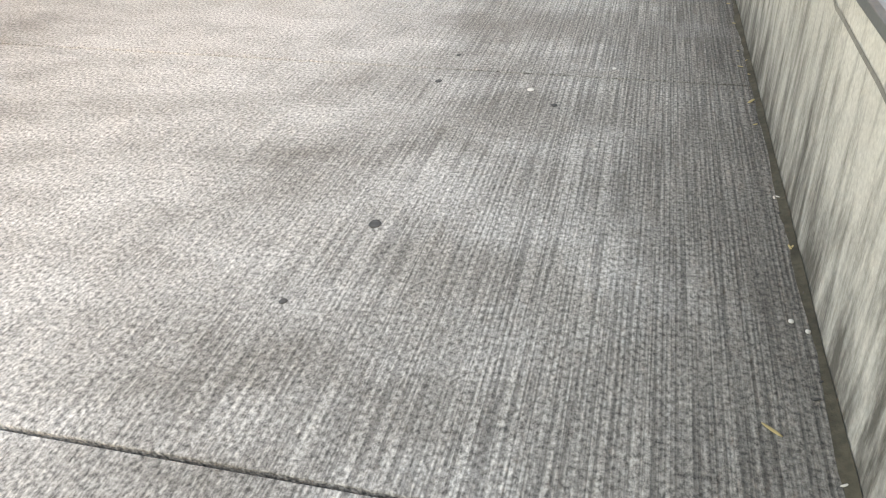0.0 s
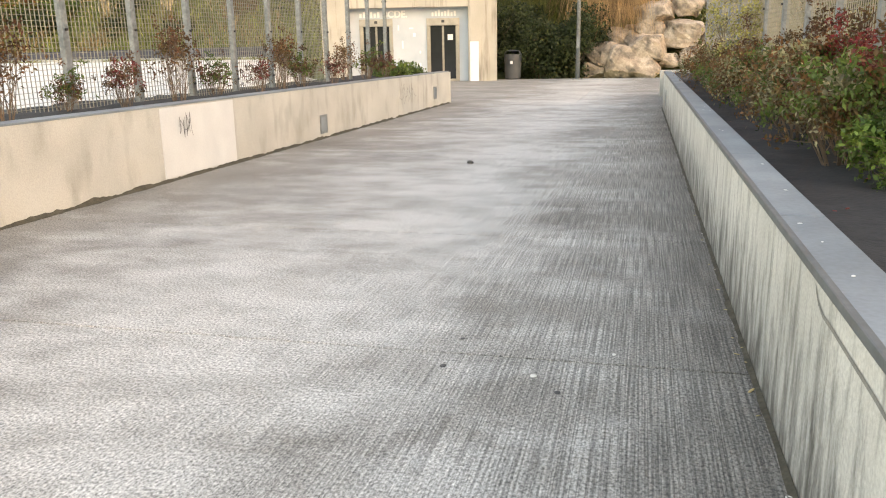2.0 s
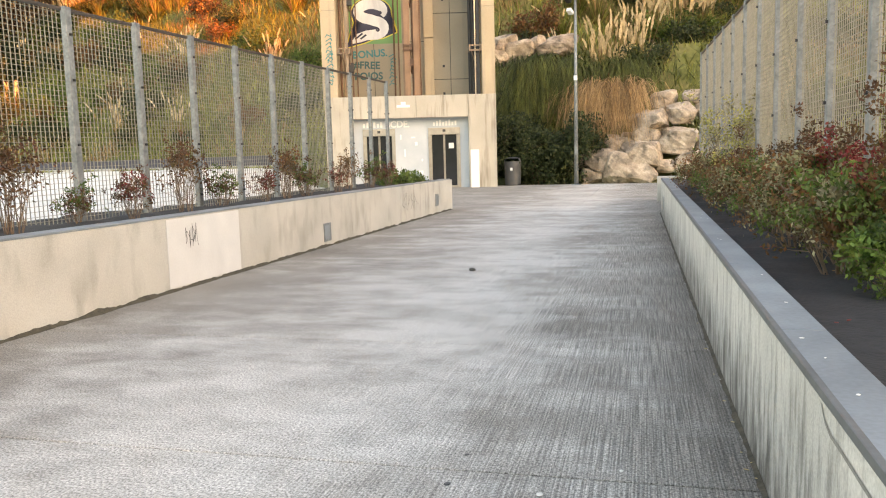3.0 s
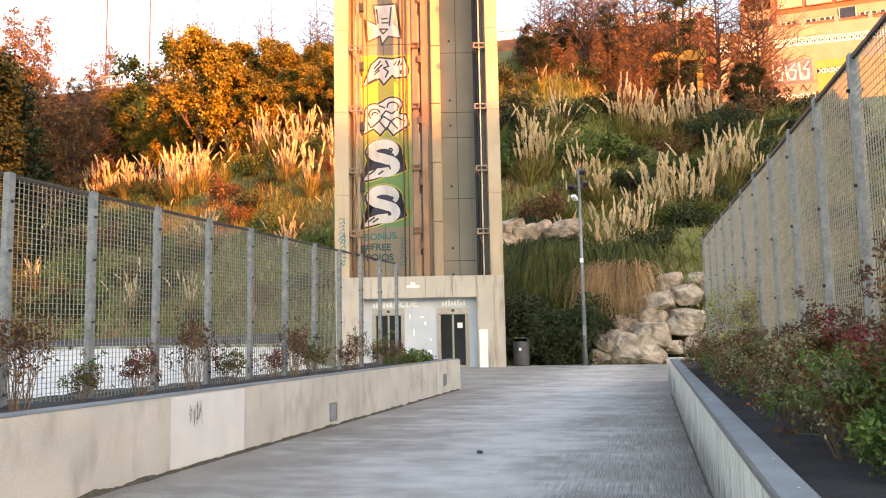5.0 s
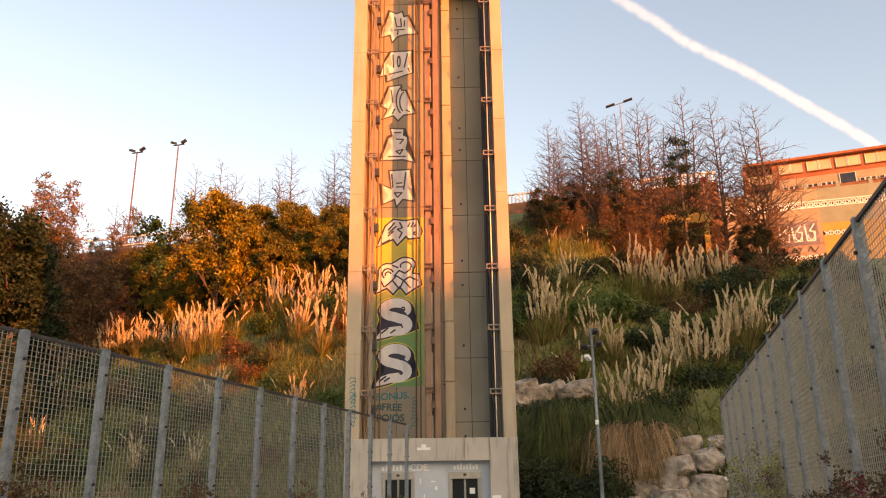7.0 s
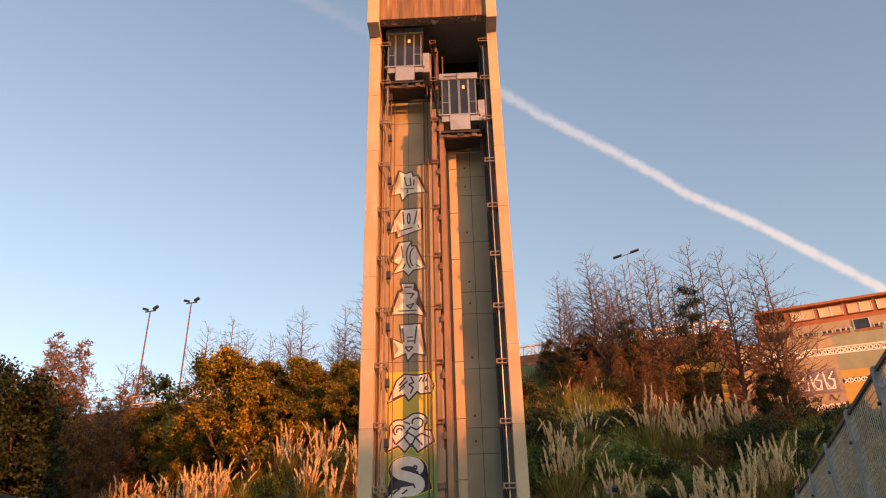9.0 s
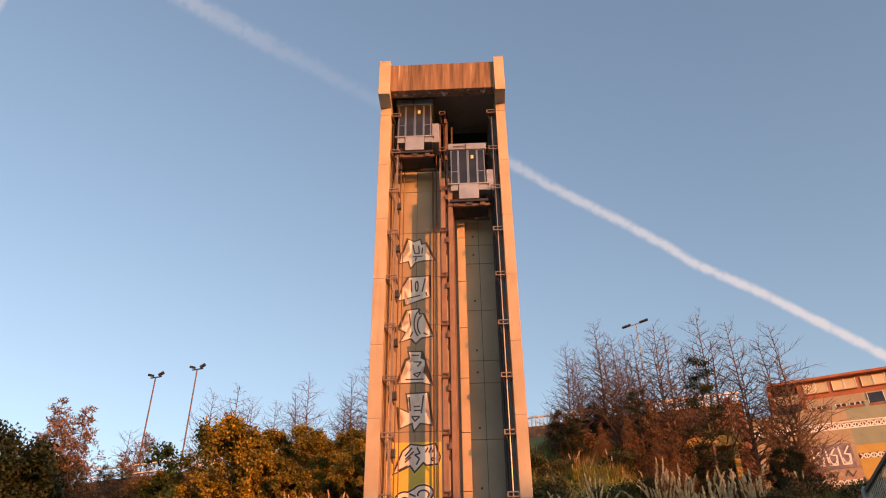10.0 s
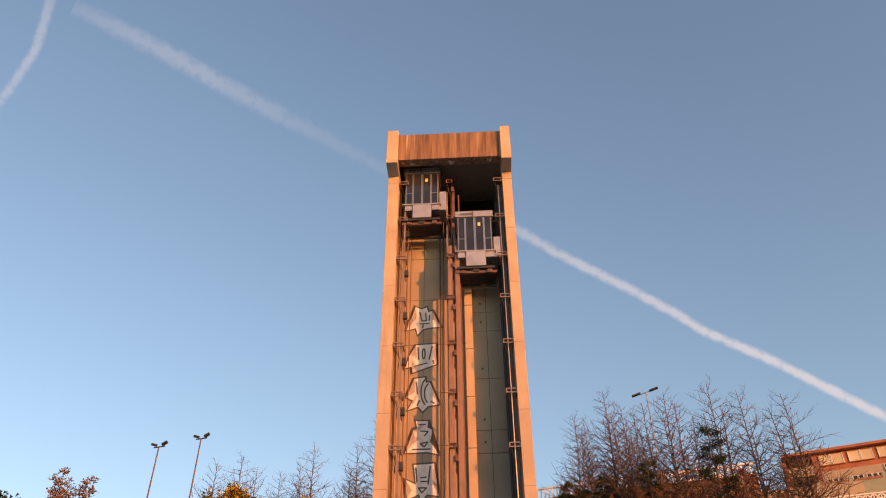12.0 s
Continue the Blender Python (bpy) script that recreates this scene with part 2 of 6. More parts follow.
def floor_material():
    """Broom-finished concrete: fine ridges along the ramp, specks, pale worn patches, a paler middle and a dirty east
    edge.
    """
    m = material("brushed_concrete", [(0.185, 0.172, 0.15), (0.24, 0.225, 0.198), (0.30, 0.285, 0.255)], 0.9, 0.85, fine=0.12, bump_scale=30)
    nt = m.node_tree
    bsdf = nt.nodes["Principled BSDF"]
    geo = nt.nodes.new("ShaderNodeNewGeometry")
    sep = nt.nodes.new("ShaderNodeSeparateXYZ")
    nt.links.new(geo.outputs["Position"], sep.inputs[0])

    def tex(scale, detail, stretch=(1, 1, 1), rough=0.5):
        mp = nt.nodes.new("ShaderNodeMapping")
        mp.inputs["Scale"].default_value = stretch
        nt.links.new(geo.outputs["Position"], mp.inputs["Vector"])
        n = nt.nodes.new("ShaderNodeTexNoise")
        n.inputs["Scale"].default_value, n.inputs["Detail"].default_value, n.inputs["Roughness"].default_value = scale, detail, rough
        nt.links.new(mp.outputs[0], n.inputs["Vector"])
        return n.outputs["Fac"]

    def rng_map(v, a0, a1, b0, b1):
        r = nt.nodes.new("ShaderNodeMapRange")
        for k, val in (("From Min", a0), ("From Max", a1), ("To Min", b0), ("To Max", b1)):
            r.inputs[k].default_value = val
        nt.links.new(v, r.inputs["Value"])
        return r.outputs[0]

    def op(kind, a, b):
        n = nt.nodes.new("ShaderNodeMath")
        n.operation = kind
        for sock, val in zip(n.inputs, (a, b)):
            if hasattr(val, "is_linked"):
                nt.links.new(val, sock)
            else:
                sock.default_value = val
        return n.outputs[0]

    ridges = tex(150.0, 1.0, (1.0, 0.012, 1.0))
    specks = tex(105.0, 4.0, (1.0, 0.7, 1.0), 0.74)
    patches = tex(0.62, 6.0, (0.9, 1.15, 1.0), 0.62)
    blotches = tex(2.3, 6.0, (0.8, 1.3, 1.0), 0.66)
    streaks = tex(1.0, 5.0, (0.30, 2.2, 1.0), 0.6)
    # pale middle of the ramp, darker sides; the dirty east edge keeps broom lines
    mid_pale = op("MULTIPLY", rng_map(sep.outputs["X"], -4.1, -1.3, 0.15, 1.0), rng_map(sep.outputs["X"], -1.1, 0.75, 1.0, 0.0))
    pale_amount = op("ADD", op("MULTIPLY", mid_pale, 0.30), op("ADD", op("MULTIPLY", patches, 0.60), op("ADD", op("MULTIPLY", blotches, 0.56), op("MULTIPLY", streaks, 0.20))))
    worn = rng_map(pale_amount, 0.77, 1.02, 0.0, 1.0)
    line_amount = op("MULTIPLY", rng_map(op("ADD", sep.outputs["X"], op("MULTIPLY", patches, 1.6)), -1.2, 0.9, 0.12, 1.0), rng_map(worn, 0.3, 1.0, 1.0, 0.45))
    line_tone = op("ADD", 1.0, op("MULTIPLY", rng_map(ridges, 0.36, 0.64, -0.38, 0.34), line_amount))
    tone = op("MULTIPLY", line_tone, rng_map(specks, 0.35, 0.65, 0.30, 1.72))
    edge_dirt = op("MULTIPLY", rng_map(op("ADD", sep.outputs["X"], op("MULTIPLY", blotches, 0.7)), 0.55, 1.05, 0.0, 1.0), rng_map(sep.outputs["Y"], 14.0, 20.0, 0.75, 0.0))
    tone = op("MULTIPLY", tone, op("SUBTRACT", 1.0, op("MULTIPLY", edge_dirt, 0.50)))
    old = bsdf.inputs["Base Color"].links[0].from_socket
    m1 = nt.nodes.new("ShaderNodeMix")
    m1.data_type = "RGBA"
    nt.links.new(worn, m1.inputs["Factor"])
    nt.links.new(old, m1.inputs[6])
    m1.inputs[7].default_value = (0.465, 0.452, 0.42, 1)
    m2 = nt.nodes.new("ShaderNodeMix")
    m2.data_type, m2.blend_type = "RGBA", "MULTIPLY"
    m2.inputs["Factor"].default_value = 1.0
    nt.links.new(m1.outputs[2], m2.inputs[6])
    nt.links.new(tone, m2.inputs[7])
    nt.links.new(m2.outputs[2], bsdf.inputs["Base Color"])
    bp = nt.nodes.new("ShaderNodeBump")
    bp.inputs["Strength"].default_value, bp.inputs["Distance"].default_value = 0.8, 0.004
    nt.links.new(op("ADD", op("MULTIPLY", ridges, line_amount), op("MULTIPLY", specks, 0.6)), bp.inputs["Height"])
    nt.links.new(bp.outputs[0], bsdf.inputs["Normal"])
    return m


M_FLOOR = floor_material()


# ---- mesh helpers ----
def mesh_from(bm, name, mat, smooth=False):
    me = bpy.data.meshes.new(name)
    bm.to_mesh(me)
    bm.free()
    for mm in (mat if isinstance(mat, (list, tuple)) else [mat]):
        me.materials.append(mm)
    if smooth:
        me.polygons.foreach_set("use_smooth", [True] * len(me.polygons))
    return me


def part(name, bm, mat, parent=None, label="", smooth=False):
    ob = new(name, mesh_from(bm, name, mat, smooth))
    if parent:
        ob.parent = parent
    if label:
        ob["label"] = label
    return ob


def share(name, me, parent, m):
    ob = new(name, me)
    ob.parent = parent
    ob.matrix_basis = m
    return ob


def raw(name, verts, faces, mat, parent=None, label="", mats=None, smooth=False):
    me = bpy.data.meshes.new(name)
    me.from_pydata([tuple(v) for v in verts], [], faces)
    for mm in (mat if isinstance(mat, (list, tuple)) else [mat]):
        me.materials.append(mm)
    if mats:
        me.polygons.foreach_set("material_index", mats)
    if smooth:
        me.polygons.foreach_set("use_smooth", [True] * len(me.polygons))
    ob = new(name, me)
    if parent:
        ob.parent = parent
    if label:
        ob["label"] = label
    return ob


def box(bm, x0, x1, y0, y1, z0, z1, bevel=0.0):
    r = bmesh.ops.create_cube(bm, size=1.0)
    vs = r["verts"]
    for v in vs:
        v.co = Vector(((x0 + x1) / 2 + v.co.x * (x1 - x0), (y0 + y1) / 2 + v.co.y * (y1 - y0), (z0 + z1) / 2 + v.co.z * (z1 - z0)))
    if bevel:
        es = list({e for v in vs for e in v.link_edges})
        bmesh.ops.bevel(bm, geom=es, offset=bevel, segments=2, affect="EDGES", profile=0.5)
    return bm


def block(x0, x1, y0, y1, z0, z1, bevel=0.0):
    return box(bmesh.new(), x0, x1, y0, y1, z0, z1, bevel)


def tube(bm, p0, p1, r0, r1=None, n=8, caps=True):
    p0, p1 = Vector(p0), Vector(p1)
    r1 = r0 if r1 is None else r1
    q = (p1 - p0).to_track_quat("Z", "Y")
    ra, rb = [], []
    for i in range(n):
        a = 2 * math.pi * i / n
        d = q @ Vector((math.cos(a), math.sin(a), 0))
        ra.append(bm.verts.new(p0 + d * r0))
        rb.append(bm.verts.new(p1 + d * r1))
    for i in range(n):
        j = (i + 1) % n
        bm.faces.new((ra[i], ra[j], rb[j], rb[i]))
    if caps:
        bm.faces.new(ra[::-1])
        bm.faces.new(rb)
    return bm


def thing(name, m=None, **tags):
    ob = new(name)
    if m:
        ob.matrix_world = m
    return tagged(ob, **tags)


# ---- ground: one sheet with the hillside behind the tower and an unseen shading ridge towards the sun ----
def foot(x):
    return 37.0 + 0.35 * max(0.0, -14 - x) - (0.12 * (x - 4) if x > 4 else 0)


def smooth01(t):
    t = min(1.0, max(0.0, t))
    return t * t * (3 - 2 * t)


def crown(x):
    """Height of the hill's upper edge: lower towards the east."""
    return 28.0 - 9.0 * smooth01((x + 6) / 9)


def height(x, y):
    yf = foot(x)
    rim = 72 + 0.35 * max(0.0, -14 - x) - 6 * smooth01((x + 2) / 10)
    z = 0.0
    if y > yf:
        t = min(1.0, (y - yf) / (rim - yf))
        z = crown(x) * t + 2.0 * math.sin(math.pi * t)
        if t < 1:
            z += (noise.noise((x * 0.13, y * 0.13, 0)) * 1.2 + noise.noise((x * 0.5, y * 0.5, 3)) * 0.3) * math.sin(math.pi * t)
    # unseen ridge towards the sun; its crest is shaped to cast the low shade
    a, c = x * math.sin(radians(SUN_AZ)) + y * math.cos(radians(SUN_AZ)), x * -math.cos(radians(SUN_AZ)) + y * math.sin(radians(SUN_AZ))
    if a > 70:
        crest = 32.0 + 9.0 * smooth01((c - 31) / 9) + 1.2 * noise.noise((c * 0.05, 7.0, 0))
        z = max(z, crest * smooth01((a - 70) / 80) * (1 if a < 400 else 0.7))
    return z


def span(cuts):
    vals = []
    for lo, hi, step in cuts:
        vals += list(np.arange(lo, hi, step))
    return vals + [cuts[-1][1]]


gx = span([(-3000, -400, 400), (-400, -120, 40), (-120, 60, 2.0), (60, 300, 8), (300, 700, 50), (700, 3000, 400)])
gy = span([(-3000, -500, 400), (-500, -200, 30), (-200, 30, 8), (30, 110, 2.0), (110, 400, 30), (400, 3000, 400)])
gv = [(x, y, height(x, y) - 0.06) for y in gy for x in gx]
nx = len(gx)
gf = [(j * nx + i, j * nx + i + 1, (j + 1) * nx + i + 1, (j + 1) * nx + i) for j in range(len(gy) - 1) for i in range(nx - 1)]
ground = tagged(raw("ground", gv, gf, M_HILL, smooth=True), "rough grassy ground rising into a steep hillside", "ground", kind="structure")

# ---- the ramp between two low walls ----
LX, RX = -4.12, 0.62              # inner faces of the walls
L_END, R_END = 18.58, 16.96
JOINTS = [-3.2, -0.9, 1.23, 3.27, 5.33, 9.6, 14.1, 18.7, 23.5, 28.7, 33.6]
pavement = tagged(new("pavement"), "grey broom-finished concrete paving with worn pale patches", "pavement", kind="structure")
for i, (y0, y1) in enumerate(zip(JOINTS[:-1], JOINTS[1:])):
    x0, x1 = (LX, 0.8) if y1 < 18.8 else (-14.0, 6.0)
    cuts = [x0, x1] if y1 < 18.8 else [x0, -9.4, -5.4, -1.2, 2.4, x1]
    for xa, xb in zip(cuts[:-1], cuts[1:]):
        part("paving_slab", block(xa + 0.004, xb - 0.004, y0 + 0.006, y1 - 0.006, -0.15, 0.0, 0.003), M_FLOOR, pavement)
part("joint_bed", block(-14.0, 6.0, -3.2, 33.6, -0.2, -0.016), M_ASPHALT, pavement, "dark joint filler")


def low_wall(name, inner, thick, y0, y1, top, mat, joints, label):
    """A planter wall in cast panels. inner and top give the inner face's x and the height along y; thick is signed."""
    w = tagged(new(name), label, "wall", kind="structure")
    ys = [y0] + joints + [y1]
    for a, b in zip(ys[:-1], ys[1:]):
        for nm, m, lo, hi, grow in (("wall_panel", mat, -0.1, -0.012, 0.0), ("coping", M_COPING, -0.014, 0.004, 0.004)):
            g = math.copysign(grow, thick)
            bm = bmesh.new()
            box(bm, 0, 1, 0, 1, 0, 1)
            for v in bm.verts:
                y = a + 0.003 if v.co.y < 0.5 else b - 0.003
                x = inner(y) - g if v.co.x < 0.5 else inner(y) + thick + g
                z = (top(y) + hi) if v.co.z > 0.5 else (lo if nm == "wall_panel" else top(y) + lo)
                v.co = (x, y, z)
            bmesh.ops.recalc_face_normals(bm, faces=bm.faces)
            bmesh.ops.bevel(bm, geom=bm.edges, offset=0.004, segments=2, affect="EDGES", profile=0.5)
            part(nm, bm, m, w, "grey coping strip" if nm == "coping" else "")
    return w


wall_left = low_wall("wall_west", lambda y: LX, -0.20, -3.2, L_END, lambda y: 0.72, M_WALL, [1.0, 4.2, 8.42, 12.0, 14.6, 17.2], "low cream concrete planter wall with a grey top")
wall_right = low_wall("wall_east", lambda y: 0.693 - 0.0047 * (y - 2), 0.145, -3.2, R_END, lambda y: 0.615 + 0.0057 * (y - 2), M_WALL_DARK, [-0.6, 3.11, 4.64, 8.2, 12.4], "low weathered concrete planter wall streaked with dark stains")
part("painted_patch", block(LX - 0.01, LX + 0.004, 7.02, 8.42, 0.03, 0.695), M_PATCH, wall_left, "repainted pale patch")


def planter(name, x0, x1, y0, y1, z):
    vs, fs = [], []
    xs, ys = np.linspace(x0, x1, 10), np.arange(y0, y1 + 0.01, 0.12)
    for y in ys:
        for x in xs:
            vs.append((x, y, z + 0.045 * noise.noise((x * 2.2, y * 1.6, 1)) + 0.03 * noise.noise((x * 7, y * 6, 4))))
    n = len(xs)
    fs = [(j * n + i, j * n + i + 1, (j + 1) * n + i + 1, (j + 1) * n + i) for j in range(len(ys) - 1) for i in range(n - 1)]
    return tagged(raw(name, vs, fs, M_FABRIC, smooth=True), "wrinkled black weed fabric over a raised planting bed", "planting bed", kind="structure")


planter("soil_west", -5.6, LX - 0.19, -3.2, L_END - 0.3, 0.70)
planter("soil_east", 0.80, 2.6, -3.2, R_END + 4, 0.53)
tagged(part("bed_edge", block(-5.75, -5.6, -3.2, L_END, -0.1, 0.62, 0.01), M_WALL), "pale concrete back edge of the planting bed", "kerb", kind="structure")
tagged(part("bed_edge", block(2.6, 2.75, -3.2, R_END + 4, -0.1, 0.62, 0.01), M_WALL), "pale concrete back edge of the planting bed", "kerb", kind="structure")
tagged(part("bed_edge", block(RX, 2.75, R_END + 3.99, R_END + 4.14, -0.1, 0.62, 0.01), M_WALL), "pale concrete end of the planting bed", "kerb", kind="structure")
tagged(part("bed_edge", block(-5.75, LX, L_END + 0.004, L_END + 0.2, -0.1, 0.70, 0.01), M_WALL), "pale concrete end of the planting bed", "kerb", kind="structure")
# pale plaza and road beyond the west fence, paved yard beyond the east one
def terrace(x, y):
    """The plaza climbs westwards behind the bed; its slope dies out towards the tower."""
    return -0.02 + smooth01((-x - 0.40 * max(0.0, y)) / 2.6) * (0.5 + 0.5 * min(1.0, (-x - 5.76) / 7.0))


px_cuts, py_cuts = span([(-70, -20, 5), (-20, -5.76, 0.75)]), span([(-40, 0, 5), (0, 33.6, 0.8)])
tv = [(x, y, terrace(x, y)) for y in py_cuts for x in px_cuts]
tn = len(px_cuts)
tagged(raw("plaza", tv, [(j * tn + i, j * tn + i + 1, (j + 1) * tn + i + 1, (j + 1) * tn + i) for j in range(len(py_cuts) - 1) for i in range(tn - 1)], M_PLAZA, smooth=True), "pale concrete plaza sloping up beyond the fence", "plaza", kind="structure")
tagged(part("yard", block(2.76, 60, -40, 30, -0.3, -0.02), M_COPING), "grey concrete yard beyond the fence", "yard", kind="structure")


# ---- fences ----
M_FENCERAIL = material("dark_brown_rail", [(0.045, 0.038, 0.032), (0.075, 0.062, 0.05)], 5.0, 0.55, metal=0.3, fine=0.15)


def fence(name, posts, top, label, rise=0.0, meshed=99):
    """Galvanised posts with welded mesh panels between them; posts: (x, y) from near to far."""
    f = thing(name, label=label, category="fence")
    bm = block(-0.030, 0.030, -0.04, 0.04, 0.55, top, 0.006)
    post_me = mesh_from(bm, "post", M_GALV)
    bolt_me = mesh_from(tube(bmesh.new(), (-0.05, 0, 0), (0.05, 0, 0), 0.014, n=6), "bolt", M_DARK)
    length = math.dist(posts[0], posts[1])
    bm = bmesh.new()
    w = 0.0026
    for k in range(1, 18):
        yy = 0.04 + (length - 0.08) * k / 18
        box(bm, -0.0035, 0.0035, yy - w, yy + w, 0.68, top - 0.02)
    rows_n = int((top - 0.70) / 0.047)
    for k in range(rows_n + 1):
        zz = 0.68 + (top - 0.70) * k / rows_n
        box(bm, -0.002, 0.002, 0.04, length - 0.04, zz - 0.002, zz + 0.002)
    box(bm, -0.018, 0.018, 0.035, length - 0.035, 0.66, 0.70)
    rail_me = mesh_from(block(-0.016, 0.016, 0.036, length - 0.036, top - 0.045, top - 0.012, 0.005), "top_rail", M_FENCERAIL)
    panel_me = mesh_from(bm, "mesh_panel", M_MESH)
    for i, (x, y) in enumerate(posts):
        dz = rise * (y - posts[-1][1])
        p = share("post", post_me, f, pose(x, y, dz))
        for z in (0.95, 1.55, 2.15, top - 0.25):
            share("bolt", bolt_me, p, pose(0, 0, z))
        if i + 1 < len(posts):
            x2, y2 = posts[i + 1]
            turn = math.degrees(math.atan2(-(x2 - x), y2 - y))
            if i < meshed:
                share("mesh_panel", panel_me, f, pose(x, y, dz, 0, 0, turn) @ pose(0, 0, 0, math.degrees(rise)))
            share("top_rail", rail_me, f, pose(x, y, dz, 0, 0, turn) @ pose(0, 0, 0, math.degrees(rise)))
    return f


SP = 1.02
fence("metal_fence", [(-4.97 + 0.006 * k, 1.65 + 1.048 * k) for k in range(15)], 2.82, "tall galvanised mesh fence with square posts, last bays open", 0.0135, 11)
fence("metal_fence", [(1.80 - 0.033 * SP * k, 1.9 + SP * k) for k in range(15)], 3.04, "tall galvanised mesh fence with bolted posts behind shrubs")

# ---- the lift tower; its own axes: x across the front, y into the depth, z up ----
TW = pose(-5.418, 32.221, 0, 0, 0, 14.0)
tower = thing("lift_tower", TW, label="tall concrete public lift tower open at the front, painted with graffiti", category="tower")
BACK = 2.3                        # depth of the shaft behind the front
TOP = 34.0


def tpart(name, bm, mat, label="", parent=None, smooth=False):
    return part(name, bm, mat, parent or tower, label, smooth)


# side walls in lifts of formwork with fine joints
for x0, x1 in ((-6.92, -6.33), (-0.52, 0.0)):
    z = 3.6
    while z < 32.4:
        z1 = min(z + 3.55, 32.52)
        tpart("side_wall", block(x0, x1, 0.18, BACK + 0.4, z + 0.008, z1 - 0.008, 0.015), M_TOWER)
        z = z1
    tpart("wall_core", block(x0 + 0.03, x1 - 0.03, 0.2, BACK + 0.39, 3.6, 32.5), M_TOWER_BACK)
    # bracketed crown fin, standing out in front
    tpart("crown_fin", block(x0 - 0.02, x1 + 0.02, -0.97, BACK + 0.4, 32.52, 35.07, 0.02), M_TOWER, "projecting crown fin")
tpart("crown_panel", block(-6.31, -0.54, -0.72, -0.15, 32.93, 34.93, 0.02), M_CAP, "rain-streaked crown panel")
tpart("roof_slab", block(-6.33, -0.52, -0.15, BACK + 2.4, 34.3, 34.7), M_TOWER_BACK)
# back wall of the shaft in panels
bw = tpart("back_wall", block(-6.33, -0.52, BACK + 0.05, BACK + 0.4, 3.4, 29.6), M_DARK, "dark joint backing")
for x0, x1 in ((-6.33, -5.0), (-5.0, -3.95), (-3.95, -2.82), (-2.48, -1.75), (-1.75, -0.52)):
    z = 3.4
    k = 0
    while z < 29.5:
        z1 = min(29.6, z + (1.15 if k % 3 == 0 and x0 > -2.6 else 2.75))
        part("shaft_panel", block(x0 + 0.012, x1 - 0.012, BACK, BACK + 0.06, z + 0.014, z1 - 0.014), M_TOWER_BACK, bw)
        if x0 > -2.6:
            part("tie_hole", block(x1 - 0.34, x1 - 0.25, BACK - 0.012, BACK - 0.003, z + 0.5, z + 0.6), M_DARK, bw)
        z, k = z1, k + 1
# landings behind the top of the shaft; dark sheets stand in for their shade
tpart("landing_back", block(-6.33, -0.52, BACK + 2.2, BACK + 2.4, 28.0, 34.3), M_DARK, "dark sheet for the shade of the landing behind the lift cars")
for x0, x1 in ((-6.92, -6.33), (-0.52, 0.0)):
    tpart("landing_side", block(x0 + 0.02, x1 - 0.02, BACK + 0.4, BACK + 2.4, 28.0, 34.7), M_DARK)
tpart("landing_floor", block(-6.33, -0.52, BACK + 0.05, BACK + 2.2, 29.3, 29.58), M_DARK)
for z in (30.6, 31.0, 31.35):
    tpart("landing_beam", block(-2.9, -0.6, BACK - 0.1, BACK + 0.05, z, z + 0.1), M_RAIL)
tpart("landing_post", block(-3.5, -3.3, BACK - 0.2, BACK, 28.0, 33.9), M_PIPE)
# central pilaster in grey segments
z = 3.6
while z < 29:
    tpart("pilaster", block(-2.86, -2.46, BACK - 0.30, BACK + 0.05, z + 0.01, z + 2.63, 0.012), M_TOWER)
    z += 2.65
# guide rails and conduits
for x, y, r, mat, nm in ((-6.22, 0.75, 0.05, M_PIPE, "conduit"), (-6.12, 1.15, 0.03, M_RAIL, "conduit"), (-5.93, 0.45, 0.05, M_RAIL, "guide_rail"), (-5.78, 1.0, 0.03, M_PIPE, "conduit"),
                         (-4.12, 2.1, 0.035, M_PIPE, "conduit"), (-3.92, 1.9, 0.03, M_PIPE, "conduit"), (-3.66, 0.9, 0.05, M_RAIL, "guide_rail"), (-3.44, 0.9, 0.03, M_PIPE, "conduit"), (-3.28, 0.7, 0.06, M_PIPE, "guide_rail"),
                         (-3.02, 1.2, 0.045, M_PIPE, "conduit"), (-5.68, 1.8, 0.025, M_PIPE, "conduit"), (-0.95, 1.2, 0.03, M_DARK, "conduit"), (-0.78, 0.45, 0.03, M_STEEL, "conduit"), (-0.66, 0.5, 0.06, M_DARK, "guide_rail"), (-0.84, 0.9, 0.035, M_DARK, "conduit"), (-0.60, 1.0, 0.03, M_PIPE, "conduit")):
    if nm == "guide_rail":
        bm = block(x - r, x + r, y - 0.012, y + 0.012, 3.5, 31.8)
        box(bm, x - 0.012, x + 0.012, y + 0.012, y + 0.13, 3.5, 31.8)
    else:
        bm = tube(bmesh.new(), (x, y, 3.5), (x, y, 31.8), r, n=8)
    tpart(nm, bm, mat)
# plain plate added to blacken the wall behind the right-hand conduits
tpart("cable_tray", block(-1.02, -0.56, 1.5, 1.6, 3.5, 31.5), M_DARK, "dark plate behind the conduits")
M_COLUMN = material("warm_brown_paint", [(0.19, 0.11, 0.065), (0.27, 0.16, 0.095)], 1.2, 0.55, metal=0.1, fine=0.12, stain=((0.09, 0.055, 0.035), 3.0, 0.55, 0.8, (4, 4, 0.15)))
# central steel column standing free in front of the shaft wall
for x0, x1, m in ((-3.64, -3.40, M_COLUMN), (-3.26, -3.02, M_COLUMN)):
    tpart("steel_column", block(x0, x1, 0.48, 0.62, 3.5, 27.6, 0.01), m, "brown-painted steel column")


